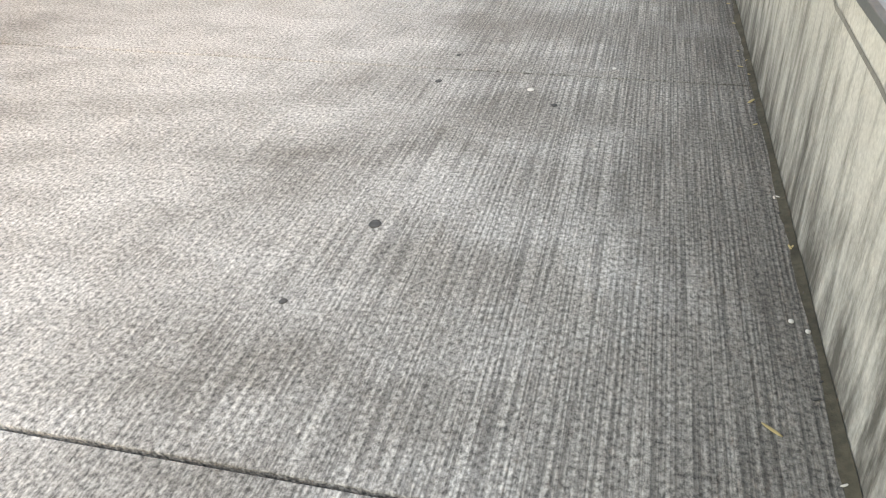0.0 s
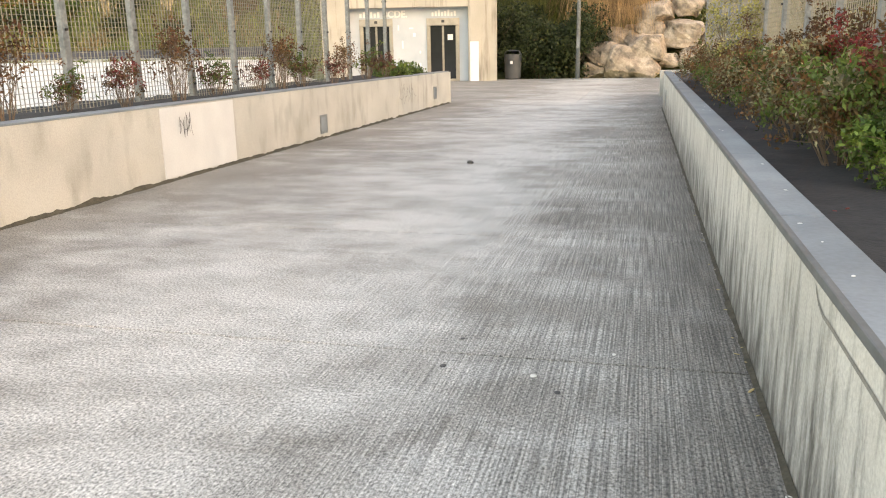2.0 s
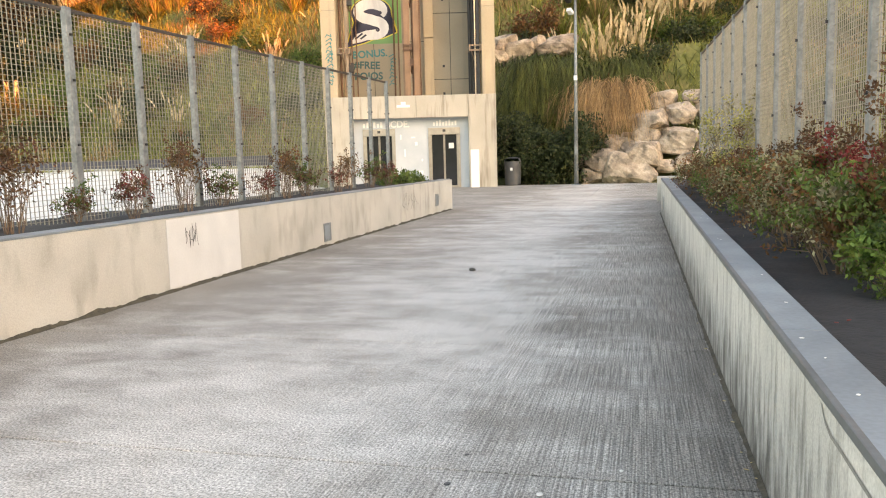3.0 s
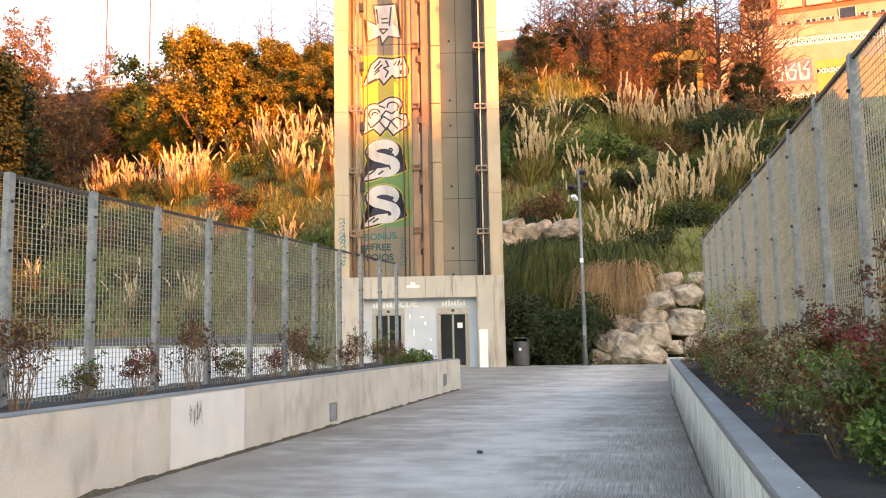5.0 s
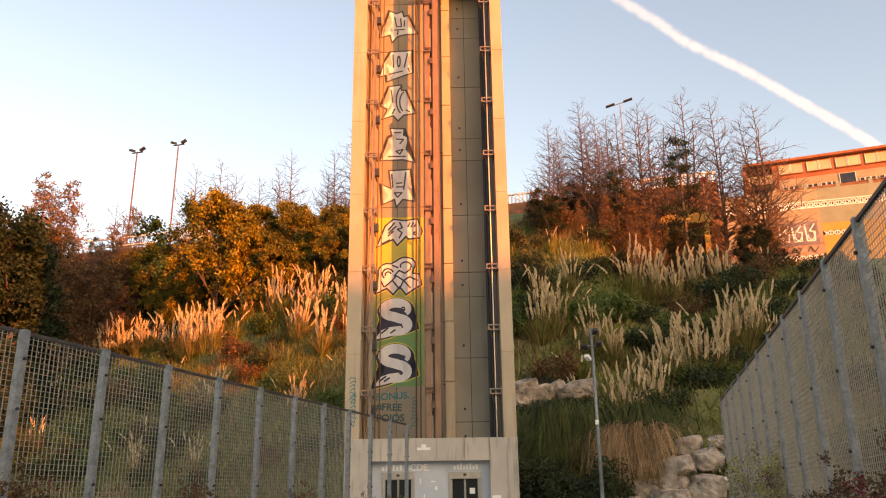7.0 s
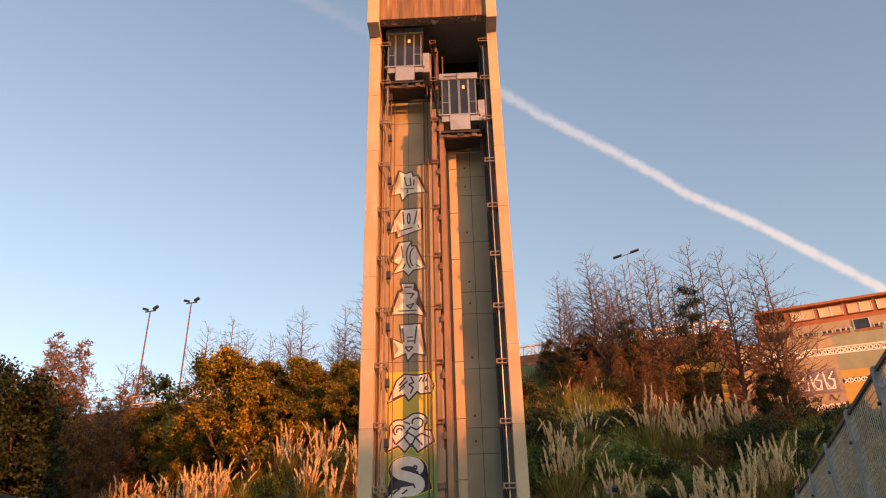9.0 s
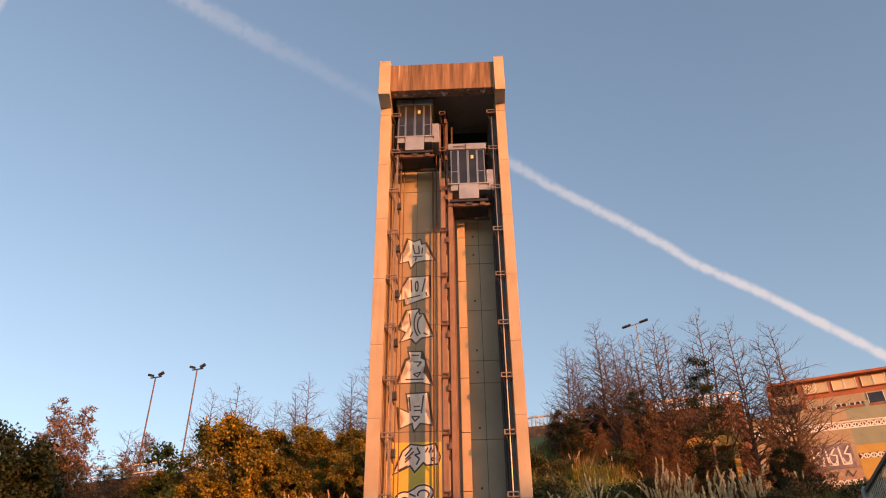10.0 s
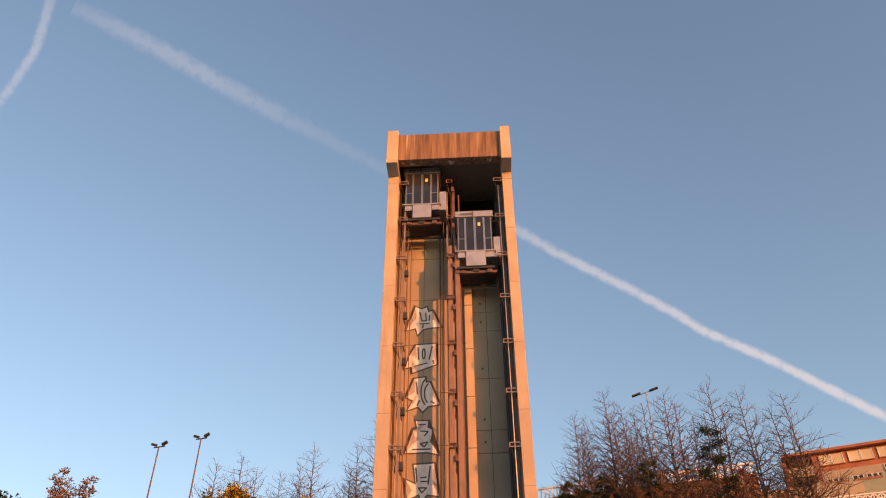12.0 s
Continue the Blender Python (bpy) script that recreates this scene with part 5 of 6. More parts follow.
hanging_grass(90, M_BLADE_DRY, 2200, 1.6, 2.7, "tangle of dry tan grass hanging over the boulders").matrix_basis = pose(-1.3, 37.9, 4.1)
hanging_grass(91, M_BLADE_DEEP, 1600, 1.9, 2.6, "thick green grass hanging over the rock row").matrix_basis = pose(-4.2, 38.6, 5.4)
hanging_grass(92, M_BLADE_DEEP, 1100, 1.8, 2.0, "thick green grass tuft above the boulders").matrix_basis = pose(-0.6, 38.7, 5.2)
hanging_grass(93, M_BLADE_DEEP, 700, 1.4, 2.0, "long green grass below the rock row").matrix_basis = pose(-5.4, 38.3, 4.0)


# ---- boulders ----
def boulder(seed, w):
    """A blocky quarried stone with worn corners."""
    r2 = random.Random(seed)
    bm = bmesh.new()
    bmesh.ops.create_cube(bm, size=1.0)
    bmesh.ops.subdivide_edges(bm, edges=bm.edges, cuts=9, use_grid_fill=True)
    sx, sy, sz = w, w * r2.uniform(0.7, 0.95), w * r2.uniform(0.58, 0.78)
    off = Vector((seed * 3.1, seed * 1.7, seed * 0.9))
    planes = [rand_dir(r2) for _ in range(11)]
    for v in bm.verts:
        p = v.co.copy()
        k = (abs(p.x * 2) ** 5 + abs(p.y * 2) ** 5 + abs(p.z * 2) ** 5) ** 0.2
        p = p / k if k > 0 else p
        for n in planes:
            e = p.dot(n) - 0.44
            if e > 0:
                p -= n * e
        p += p.normalized() * (0.09 * noise.noise(p * 2.0 + off) + 0.05 * noise.noise(p * 5 + off) + 0.03 * noise.noise(p * 13 + off))
        v.co = Vector((p.x * sx, p.y * sy, p.z * sz))
    ob = new("boulder", mesh_from(bm, "boulder", M_ROCK))
    return tagged(ob, "pale limestone boulder in the rough retaining bank", "rock", "boulders of the bank")


BOULDERS = [(0.57, 36.6, 2.57, 1.35), (0.44, 36.3, 1.84, 1.2), (0.26, 36.0, 1.14, 1.65), (-0.14, 35.7, 0.38, 2.0), (-0.69, 36.4, 1.52, 1.3), (-1.33, 36.0, 0.79, 1.7), (-1.86, 35.8, 0.21, 0.95), (1.7, 36.4, 1.69, 1.7), (1.96, 36.9, 2.85, 1.2), (2.45, 37.3, 3.59, 0.9),
            (-1.04, 36.7, 1.85, 0.6), (-0.39, 36.7, 1.95, 0.5), (-6.37, 40, 6.71, 1.2), (-6.6, 39.7, 6.0, 1.0), (-5.54, 40, 6.28, 1.4), (-3.72, 40.2, 6.45, 1.8), (1.19, 35.9, 0.6, 0.8), (2.4, 36.2, 0.6, 1.5), (3.3, 36.4, 1.6, 1.5), (3.2, 37.2, 3.0, 1.3), (-2.4, 36.6, 1.0, 1.2), (1.2, 37.4, 3.5, 1.1), (-7.3, 39.6, 6.5, 1.1), (-4.7, 40.2, 6.6, 1.0)]
for i, (x, y, z, w) in enumerate(BOULDERS):
    b = boulder(i, w * 1.06)
    b.matrix_basis = pose(x, y, z, (i * 29) % 17 - 8, (i * 41) % 21 - 10, (i * 37) % 50 - 25)
bank = []
bv = []
for j in range(10):
    for i in range(25):
        x, t = -8 + i * 0.55, j / 9
        bv.append((x, 36.5 + 4.2 * t, bank_height(x, 36.5 + 4.2 * t)))
bank = [(j * 25 + i, j * 25 + i + 1, (j + 1) * 25 + i + 1, (j + 1) * 25 + i) for j in range(9) for i in range(24)]
tagged(raw("earth_bank", bv, bank, M_HILL, smooth=True), "steep earth bank between the boulders", "bank", kind="structure")

# ---- shrubs in the beds ----
WEST = [shrub(100, 0.62, [M_LEAF_UMBER, M_LEAF_RED, M_LEAF_UMBER], 16, 1300, label="small shrub with reddish-brown leaves and bare stems"), shrub(101, 0.70, [M_LEAF_UMBER, M_LEAF_BROWN], 14, 900, 0.25, label="thin upright shrub with sparse brown-green leaves"), shrub(102, 0.55, [M_LEAF_UMBER, M_LEAF_GREEN], 15, 1100, label="small shrub with dark brown-green leaves and bare stems")]
wy = [4.7, 5.62, 6.5, 7.2, 8.15, 9.1, 9.95, 10.85, 11.55, 12.55, 13.4, 14.3, 15.3]
for k, s in enumerate(WEST):
    place(s, [(-4.62 + 0.08 * math.sin(i * 2.3), y, 0.675, 77 * i, 0.84 + 0.22 * math.sin(i * 1.9)) for i, y in enumerate(wy) if i % 3 == k])
wb = low_bush(110, M_LEAF_GREEN, 0.42, 900, "rounded grey-green bush at the end of the planting bed", leaf=0.05)
wb["group"] = "bushes in the bed"
place(wb, [(-4.7, 15.9, 0.63, 0, 1.0), (-4.75, 16.7, 0.63, 90, 1.1), (-4.7, 17.5, 0.63, 200, 0.85)])
EAST = [shrub(120, 0.50, [M_LEAF_GREEN, M_LEAF_PALE, M_LEAF_GREEN, M_LEAF_BROWN], 18, 4200, 0.75, 0.026, "bushy shrub with dark green and brown leaves beside the wall", 0.15, 0.02), shrub(121, 0.55, [M_LEAF_BROWN, M_LEAF_PALE, M_LEAF_BROWN, M_LEAF_GREEN], 18, 3600, 0.7, 0.024, "straggly shrub with reddish-brown and straw-coloured leaves", 0.15, 0.04),
        shrub(122, 1.0, [M_LEAF_RED, M_LEAF_UMBER, M_LEAF_BROWN], 6, 1700, 0.30, 0.026, "tall thin shrub with dark red leaves on bare stems", 0.075, 0.45), shrub(123, 0.36, [M_LEAF_FRESH, M_LEAF_GREEN], 18, 3600, 0.7, 0.028, "low leafy fresh green shrub", 0.17, 0.0), shrub(124, 0.55, [M_LEAF_UMBER, M_LEAF_BROWN, M_LEAF_GREEN], 18, 3800, 0.7, 0.024, "bushy shrub with dark red-brown leaves", 0.15, 0.03)]
es = [[] for _ in EAST]
for i in range(34):
    y = 4.35 + i * 0.38
    x = 1.42 + 0.14 * math.sin(i * 2.1)
    es[(3, 0, 1, 4, 0, 1, 0, 4, 1)[i % 9]].append((x, y, 0.53, 63 * i, 1.0 + 0.22 * math.sin(i * 1.3)))
for i, (x, y, sc) in enumerate(((1.62, 5.35, 1.05), (1.55, 6.3, 0.95), (1.58, 7.6, 0.9), (1.5, 9.2, 0.8), (1.6, 4.7, 0.9), (1.45, 11.8, 0.75))):
    es[2].append((x, y, 0.53, 80 * i, sc))
for s, sp in zip(EAST, es):
    place(s, sp)
pal = shrub(125, 1.2, [M_LEAF_PALE, M_LEAF_STRAW], 12, 2200, 0.34, 0.03, "tall pale yellow shrub in front of the fence", 0.09, 0.5)
place(pal, [(1.35, 10.5, 0.53, 0, 1.0)])

# ---- lamp post, bin, floodlights ----
lamp = thing("street_lamp", pose(-2.3, 32.7, 0), label="slim galvanised lamp post with small cameras and floodlights near its top", category="lamp")
part("pole", tube(bmesh.new(), (0, 0, -0.02), (0, 0, 8.0), 0.085, 0.045, 12), M_GALV, lamp, smooth=True)
part("base_plate", block(-0.2, 0.2, -0.2, 0.2, 0.0, 0.03, 0.006), M_GALV, lamp)
arm = part("crossarm", tube(bmesh.new(), (-0.22, 0, 7.25), (0.22, 0, 7.25), 0.03, n=8), M_GALV, lamp)
for x, z in ((-0.26, 7.2), (0.26, 7.3), (-0.18, 6.75), (0.14, 7.8)):
    bm = block(-0.10, 0.10, -0.2, 0.1, -0.07, 0.07, 0.02)
    bm.transform(pose(x, -0.05, z, -25, 0, 20 if x > 0 else -20))
    part("spotlight", bm, M_DARK if z > 7 else M_WHITE, lamp, "small dark floodlight" if z > 7 else "small white camera")
part("control_box", block(-0.07, 0.07, -0.15, -0.05, 4.12, 4.30, 0.01), M_WHITE, lamp, "small white box strapped to the pole")
part("hatch", block(-0.06, 0.06, -0.115, -0.09, 1.2, 1.6, 0.005), M_GALV, lamp)

litter = thing("litter_bin", pose(-5.0, 33.55, 0), label="dark grey cylindrical litter bin with an open hooded top", category="bin")
bm = bmesh.new()
prof = [(0.29, 0.0), (0.33, 0.08), (0.345, 0.72), (0.355, 0.78)]
for (r0, z0), (r1, z1) in zip(prof[:-1], prof[1:]):
    tube(bm, (0, 0, z0), (0, 0, z1), r0, r1, 24, caps=z0 == 0.0)
part("bin_body", bm, M_BIN, litter, smooth=True)
bm = bmesh.new()
n = 24
rows = []
for z, r in ((0.78, 0.36), (0.80, 0.36), (1.0, 0.355), (1.12, 0.30), (1.17, 0.16), (1.18, 0.0)):
    rows.append([bm.verts.new((r * math.cos(2 * math.pi * k / n), r * math.sin(2 * math.pi * k / n), z)) for k in range(n)])
for i in range(len(rows) - 1):
    for k in range(n):
        mid = math.degrees(2 * math.pi * (k + 0.5) / n)
        if i == 2 and 215 < mid < 325:
            continue
        j = (k + 1) % n
        a = [rows[i][k], rows[i][j], rows[i + 1][j], rows[i + 1][k]]
        bm.faces.new(a)
bmesh.ops.remove_doubles(bm, verts=bm.verts, dist=0.001)
part("hood", bm, M_BIN, litter, "hooded top with a slot", smooth=True)
part("liner", tube(bmesh.new(), (0, 0, 0.7), (0, 0, 0.85), 0.30, 0.30, 20), M_DARK, litter)
part("sticker", block(-0.05, 0.05, -0.365, -0.345, 0.62, 0.74), M_WHITE, litter, "white sticker")


def floodlight(x, y, z0, z1):
    f = thing("floodlight_mast", pose(x, y, z0), label="tall slender floodlight mast with a pair of lamps", category="lamp", group="floodlight masts")
    part("mast", tube(bmesh.new(), (0, 0, -1), (0, 0, z1 - z0), 0.13, 0.09, 8), M_PIPE, f)
    h = z1 - z0
    part("crossarm", block(-0.8, 0.95, -0.05, 0.05, h - 0.1, h + 0.05), M_DARK, f)
    for dx, tilt in ((-0.75, 20), (0.9, -25)):
        bm = block(-0.42, 0.42, -0.2, 0.2, -0.17, 0.17, 0.04)
        bm.transform(pose(dx, -0.1, h + 0.35, tilt, tilt, 0))
        part("lamp_head", bm, M_DARK, f, "dark lamp housing")
    return f


floodlight(-67.4, 87.2, 27.5, 48.5)
floodlight(-63.2, 90.5, 27.5, 50.6)
sl = thing("roadside_lamp", pose(-1.3, 80.3, 20.0), label="tall road lamp with two flat cantilevered heads", category="lamp")
part("mast", tube(bmesh.new(), (0, 0, -1), (0, 0, 22.4), 0.09, 0.05, 8), M_GALV, sl)
part("crossarm", tube(bmesh.new(), (-0.6, 0, 22.35), (0.5, 0, 22.6), 0.05, n=6), M_GALV, sl)
for x0, z0 in ((-1.05, 22.35), (0.85, 22.72)):
    bm = block(-0.5, 0.5, -0.2, 0.2, -0.06, 0.1, 0.05)
    bm.transform(pose(x0, 0, z0, 0, -14, 0))
    part("lamp_head", bm, M_DARK, sl, "flat dark lamp head")

# ---- upper street: brick retaining wall with a white balustrade ----
M_BRICKWALL = material("brown_brick", [(0.16, 0.085, 0.05), (0.23, 0.125, 0.075)], 1.5, 0.9, bump=0.4, bump_scale=9, fine=0.3)
M_ORANGE = material("orange_brick", [(0.28, 0.10, 0.05), (0.35, 0.13, 0.065)], 1.0, 0.85, fine=0.15, bump_scale=12)
M_CREAM = material("cream_render", [(0.29, 0.24, 0.165), (0.37, 0.31, 0.22)], 0.8, 0.85, fine=0.08)
M_YELLOWWALL = material("yellow_render", [(0.40, 0.28, 0.07), (0.46, 0.33, 0.10)], 0.8, 0.85, fine=0.1)
M_GREENWALL = material("grey_green_render", [(0.20, 0.24, 0.18), (0.26, 0.30, 0.24)], 0.8, 0.85, fine=0.1)
M_PALEWALL = material("whitewashed_wall", [(0.24, 0.17, 0.12), (0.40, 0.32, 0.26)], 1.6, 0.85, fine=0.15)
M_BLIND = material("pale_blind", [(0.48, 0.42, 0.28), (0.56, 0.50, 0.35)], 0.5, 0.6, fine=0.05, per_object=0.15)
street = tagged(new("retaining_wall"), "brown brick retaining wall under a white balustrade", "wall", kind="structure")
part("brick_wall", block(-13.5, 7.0, 73.0, 73.6, 16.0, 29.4), M_BRICKWALL, street)
part("upper_street", block(-90, 7.0, 73.6, 130, 27.0, 29.2), M_ASPHALT, street, "street on top of the hill")
part("rail_top", block(-62, 7.0, 73.1, 73.35, 30.35, 30.5), M_WHITE, street)
part("rail_foot", block(-62, 7.0, 73.1, 73.35, 29.4, 29.5), M_WHITE, street)
bal = mesh_from(block(-0.07, 0.07, -0.06, 0.06, 29.5, 30.35), "baluster", M_WHITE)
for k in range(150):
    x = -50 + k * 0.38
    if x < 6.9:
        share("baluster", bal, street, pose(x, 73.22, 0))
# yellowish portico in the wall
port = tagged(new("portico"), "weathered yellow concrete portico in the hillside", "portico", kind="structure")
for x in (1.6, 3.1, 4.8):
    part("pier", block(x, x + 0.45, 66.0, 67.0, 15.5, 23.2, 0.03), M_YELLOWWALL, port)
part("beam", block(1.3, 5.6, 65.9, 67.2, 23.2, 24.1, 0.03), M_YELLOWWALL, port)
part("back_panel", block(1.6, 5.2, 67.2, 67.5, 15.5, 23.2), M_DARK, port)

# ---- graffiti wall and orange apartment building above it ----
gw = tagged(new("garden_wall"), "yellow and grey-green retaining wall with pierced blocks and graffiti", "wall", kind="structure")
for x0, x1, z0, z1, m in ((7.5, 17.0, 27.6, 29.0, M_CREAM), (17.0, 21.6, 27.3, 29.0, M_GREENWALL), (21.6, 40, 27.3, 29.0, M_CREAM), (7.5, 17.0, 26.2, 27.6, M_CREAM), (17.0, 19.6, 26.5, 27.3, M_YELLOWWALL), (17.0, 19.6, 22.0, 26.0, M_YELLOWWALL), (19.6, 20.4, 22.0, 27.3, M_GREENWALL), (20.4, 40, 22.0, 27.3, M_YELLOWWALL), (7.5, 17.0, 17.0, 26.2, M_PALEWALL), (17.0, 40, 17.0, 22.0, M_CREAM),
                          (7.5, 17.0, 29.7, 31.0, M_CREAM), (17.0, 24.0, 29.7, 31.0, M_GREENWALL), (24.0, 40, 29.7, 31.0, M_CREAM)):
    part("wall_field", block(x0, x1, 82.0, 82.5, z0, z1), m, gw)
for z0, z1 in ((29.62, 29.72), (28.98, 29.08)):
    part("band", block(7.5, 40, 81.96, 82.5, z0, z1), M_WHITE, gw)
# dark sheets put in as the shade inside the pierced blocks' holes
part("dark_back", block(7.5, 40, 82.3, 82.45, 29.08, 29.62), M_DARK, gw)
part("dark_back", block(17.0, 19.6, 82.3, 82.45, 26.0, 26.5), M_DARK, gw)
part("dark_back", block(11.0, 17.0, 81.985, 81.996, 23.6, 24.1), M_DARK, gw)
bm = bmesh.new()
for turn in (45, -45):
    arm_bm = block(-0.34, 0.34, -0.06, 0.06, -0.06, 0.06)
    arm_bm.transform(pose(0, 0, 0, 0, turn, 0))
    tmp = bpy.data.meshes.new("bar")
    arm_bm.to_mesh(tmp)
    arm_bm.free()
    bm.from_mesh(tmp)
    bpy.data.meshes.remove(tmp)
box(bm, 0.27, 0.36, -0.055, 0.055, -0.27, 0.27)
pb = mesh_from(bm, "pierced_block", M_WHITE)
for k in range(34):
    share("pierced_block", pb, gw, pose(8.0 + k * 0.66, 82.1, 29.35))
for k in range(4):
    share("pierced_block", pb, gw, pose(17.4 + k * 0.62, 82.1, 26.25))
for k in range(9):
    share("pierced_block", pb, gw, pose(11.4 + k * 0.62, 81.95, 23.85))
part("scrawl_panel", block(11.6, 16.6, 81.97, 81.998, 25.2, 27.6), material("dull_purple_paint", [(0.10, 0.085, 0.13), (0.26, 0.24, 0.27)], 1.3, 0.8, fine=0.15), gw, "dull painted graffiti panel")
bm = bmesh.new()
for k, (x, w) in enumerate(((11.9, 0.9), (13.0, 1.0), (14.2, 1.0), (15.4, 1.0))):
    stroke(bm, [(x, 27.3), (x + 0.1, 25.6), (x + w * 0.8, 25.6), (x + w * 0.9, 26.5), (x + w * 0.4, 26.6), (x + w * 0.9, 27.3)], 0.07, 81.95)
    stroke(bm, arc(x + w * 0.5, 26.2, 0.3, 0.5, 60 * k, 60 * k + 220, 9), 0.05, 81.945)
part("scrawl", bm, M_WHITE, gw, "pale unreadable graffiti letters")
bm = bmesh.new()
stroke(bm, [(12.0, 24.6), (12.5, 25.0), (12.3, 24.4), (13.1, 25.1), (12.9, 24.3), (13.6, 24.9)], 0.09, 81.95)
part("scrawl", bm, material("red_spray_paint", [(0.45, 0.05, 0.04), (0.55, 0.08, 0.06)], 3.0, 0.7), gw, "red unreadable scrawl")
bm = bmesh.new()
for k in range(5):
    stroke(bm, [(9.4 + 1.5 * k, 24.5), (9.7 + 1.5 * k, 25.0), (10.0 + 1.5 * k, 24.4), (10.4 + 1.5 * k, 24.9)], 0.05, 81.945)
part("scrawl", bm, M_GREYLINE, gw, "dark unreadable scrawl")
part("parapet", block(12.5, 40, 82.6, 82.9, 30.95, 31.45), M_BRICKWALL, gw, "brown pierced parapet")
for k in range(9):
    part("parapet_pier", block(13.0 + 3.0 * k, 13.4 + 3.0 * k, 82.55, 82.95, 30.9, 31.75, 0.02), M_GREENWALL, gw)
part("upper_terrace", block(7.5, 60, 82.95, 100, 27.0, 30.9), M_CREAM, gw)

apt = thing("apartment_building", pose(12.0, 89.6, 0, 0, 0, -5), label="long orange brick apartment building with rows of pale blinds", category="building")
part("wall", block(2.4, 46, 0.0, 12, 29.5, 37.0), M_ORANGE, apt)
part("roof", block(-0.6, 46.4, -0.6, 12.4, 37.0, 37.3, 0.03), M_ORANGE, apt, "flat roof slab")
part("cream_band", block(2.9, 46, -0.05, 0.0, 33.6, 35.0), M_CREAM, apt)
part("end_wing", block(-0.4, 2.4, 1.6, 10, 29.5, 37.0), M_ORANGE, apt, "set-back end with deep balconies")
for z0, z1 in ((35.0, 36.0), (32.6, 33.7)):
    bal_part = part("balcony", block(-0.5, 2.4, 0.1, 1.6, z0 - 0.15, z0), M_CREAM, apt)
    part("balcony_front", block(-0.5, 2.4, 0.05, 0.16, z0 - 0.15, z1 - 0.1), M_CREAM, bal_part)
# flat dark sheet over the set-back wall, for the shade of the balconies
part("balcony_recess", block(-0.3, 2.2, 1.57, 1.6, 32.6, 36.7), M_DARK, apt)
part("corner_post", block(-0.6, -0.3, 0.0, 0.3, 29.5, 37.0), M_ORANGE, apt)


def window(x0, x1, z0, z1, mat, depth=-0.06):
    w = part("window", block(x0, x1, depth, depth + 0.05, z0, z1), mat, apt)
    part("window_frame", block(x0 - 0.05, x0, depth - 0.05, depth + 0.05, z0 - 0.05, z1 + 0.05), M_WHITE, w)
    part("window_frame", block(x1, x1 + 0.05, depth - 0.05, depth + 0.05, z0 - 0.05, z1 + 0.05), M_WHITE, w)
    part("sill", block(x0 - 0.08, x1 + 0.08, depth - 0.12, depth + 0.05, z0 - 0.13, z0 - 0.05), M_ORANGE, w)


for k in range(22):
    x = 3.1 + k * 1.22 + 0.45 * (k // 2)
    window(x, x + 1.08, 35.7, 36.75, M_GLASS if k in (8, 15) else M_BLIND)
for k in range(18):
    x = 3.3 + k * 1.9
    if k % 4 == 3:
        window(x, x + 1.5, 33.75, 34.85, M_GLASS, -0.11)
    else:
        for dx in (0.0, 0.55, 1.1):
            window(x + dx, x + dx + 0.4, 33.8, 34.05, M_GLASS, -0.11)
sg = thing("road_sign", pose(5.6, 71.5, 20), label="round red road sign on a thin pole", category="sign")
part("pole", tube(bmesh.new(), (0, 0.05, -1), (0, 0.05, 9.4), 0.04, n=6), M_GALV, sg)
part("disc", tube(bmesh.new(), (0, 0, 9.1), (0, -0.04, 9.1), 0.3, n=20), material("red_sign", [(0.5, 0.03, 0.03), (0.55, 0.05, 0.04)], 1.0, 0.5), sg, "red sign plate")

# ---- far left: the plaza runs to a dark road along the foot of the hill ----
def strip(name, mat, near, far, lift, label, category):
    """A band of ground between two lines; lift adds to the terrace's height along the far line."""
    xs = [-100 + 3.0 * k for k in range(29)]
    vs = [(x, near(x), terrace(x, near(x))) for x in xs] + [(x, far(x), terrace(x, far(x)) + lift) for x in xs]
    n = len(xs)
    ob = raw(name, vs, [(i, i + 1, n + i + 1, n + i) for i in range(n - 1)], mat)
    return tagged(ob, label, category, kind="structure")


strip("plaza_far", M_PLAZA, lambda x: 33.6, lambda x: foot(x) - 3.6, 0.0, "pale concrete plaza reaching the road", "plaza")
strip("road", M_ASPHALT, lambda x: foot(x) - 3.6, lambda x: foot(x) + 0.9, 0.62, "dark asphalt road climbing along the foot of the hill", "road")
tuft = Cards()
for _ in range(5200):
    x = rng.uniform(-60, -9)
    y = (foot(x) - 5.2 if x < -15 else 32.2) + rng.gauss(0, 0.3)
    if noise.noise((x * 0.35, 0, 0)) > -0.05:
        tuft.blade(Vector((x, y, terrace(x, y))), rand_dir(rng, 1.2), rng.uniform(0.1, 0.3), 0.025, 0.4, rng, 2)
tagged(tuft.make("grass_tufts", M_BLADE), "tufts of grass along the plaza's edge", "grass", kind="stuff")
kerb_v, kerb_f = [], []
for k in range(29):
    x = -100 + 3.0 * k
    y = foot(x) - 3.7
    kz = terrace(x, y)
    kerb_v += [(x, y - 0.25, kz), (x, y - 0.25, kz + 0.12), (x, y, kz + 0.12), (x, y, kz)]
    if k:
        b0, b1 = 4 * (k - 1), 4 * k
        kerb_f += [(b0 + j, b1 + j, b1 + j + 1, b0 + j + 1) for j in range(3)]
tagged(raw("kerb", kerb_v, kerb_f, M_WALL), "pale concrete kerb between the plaza and the road", "kerb", kind="structure")

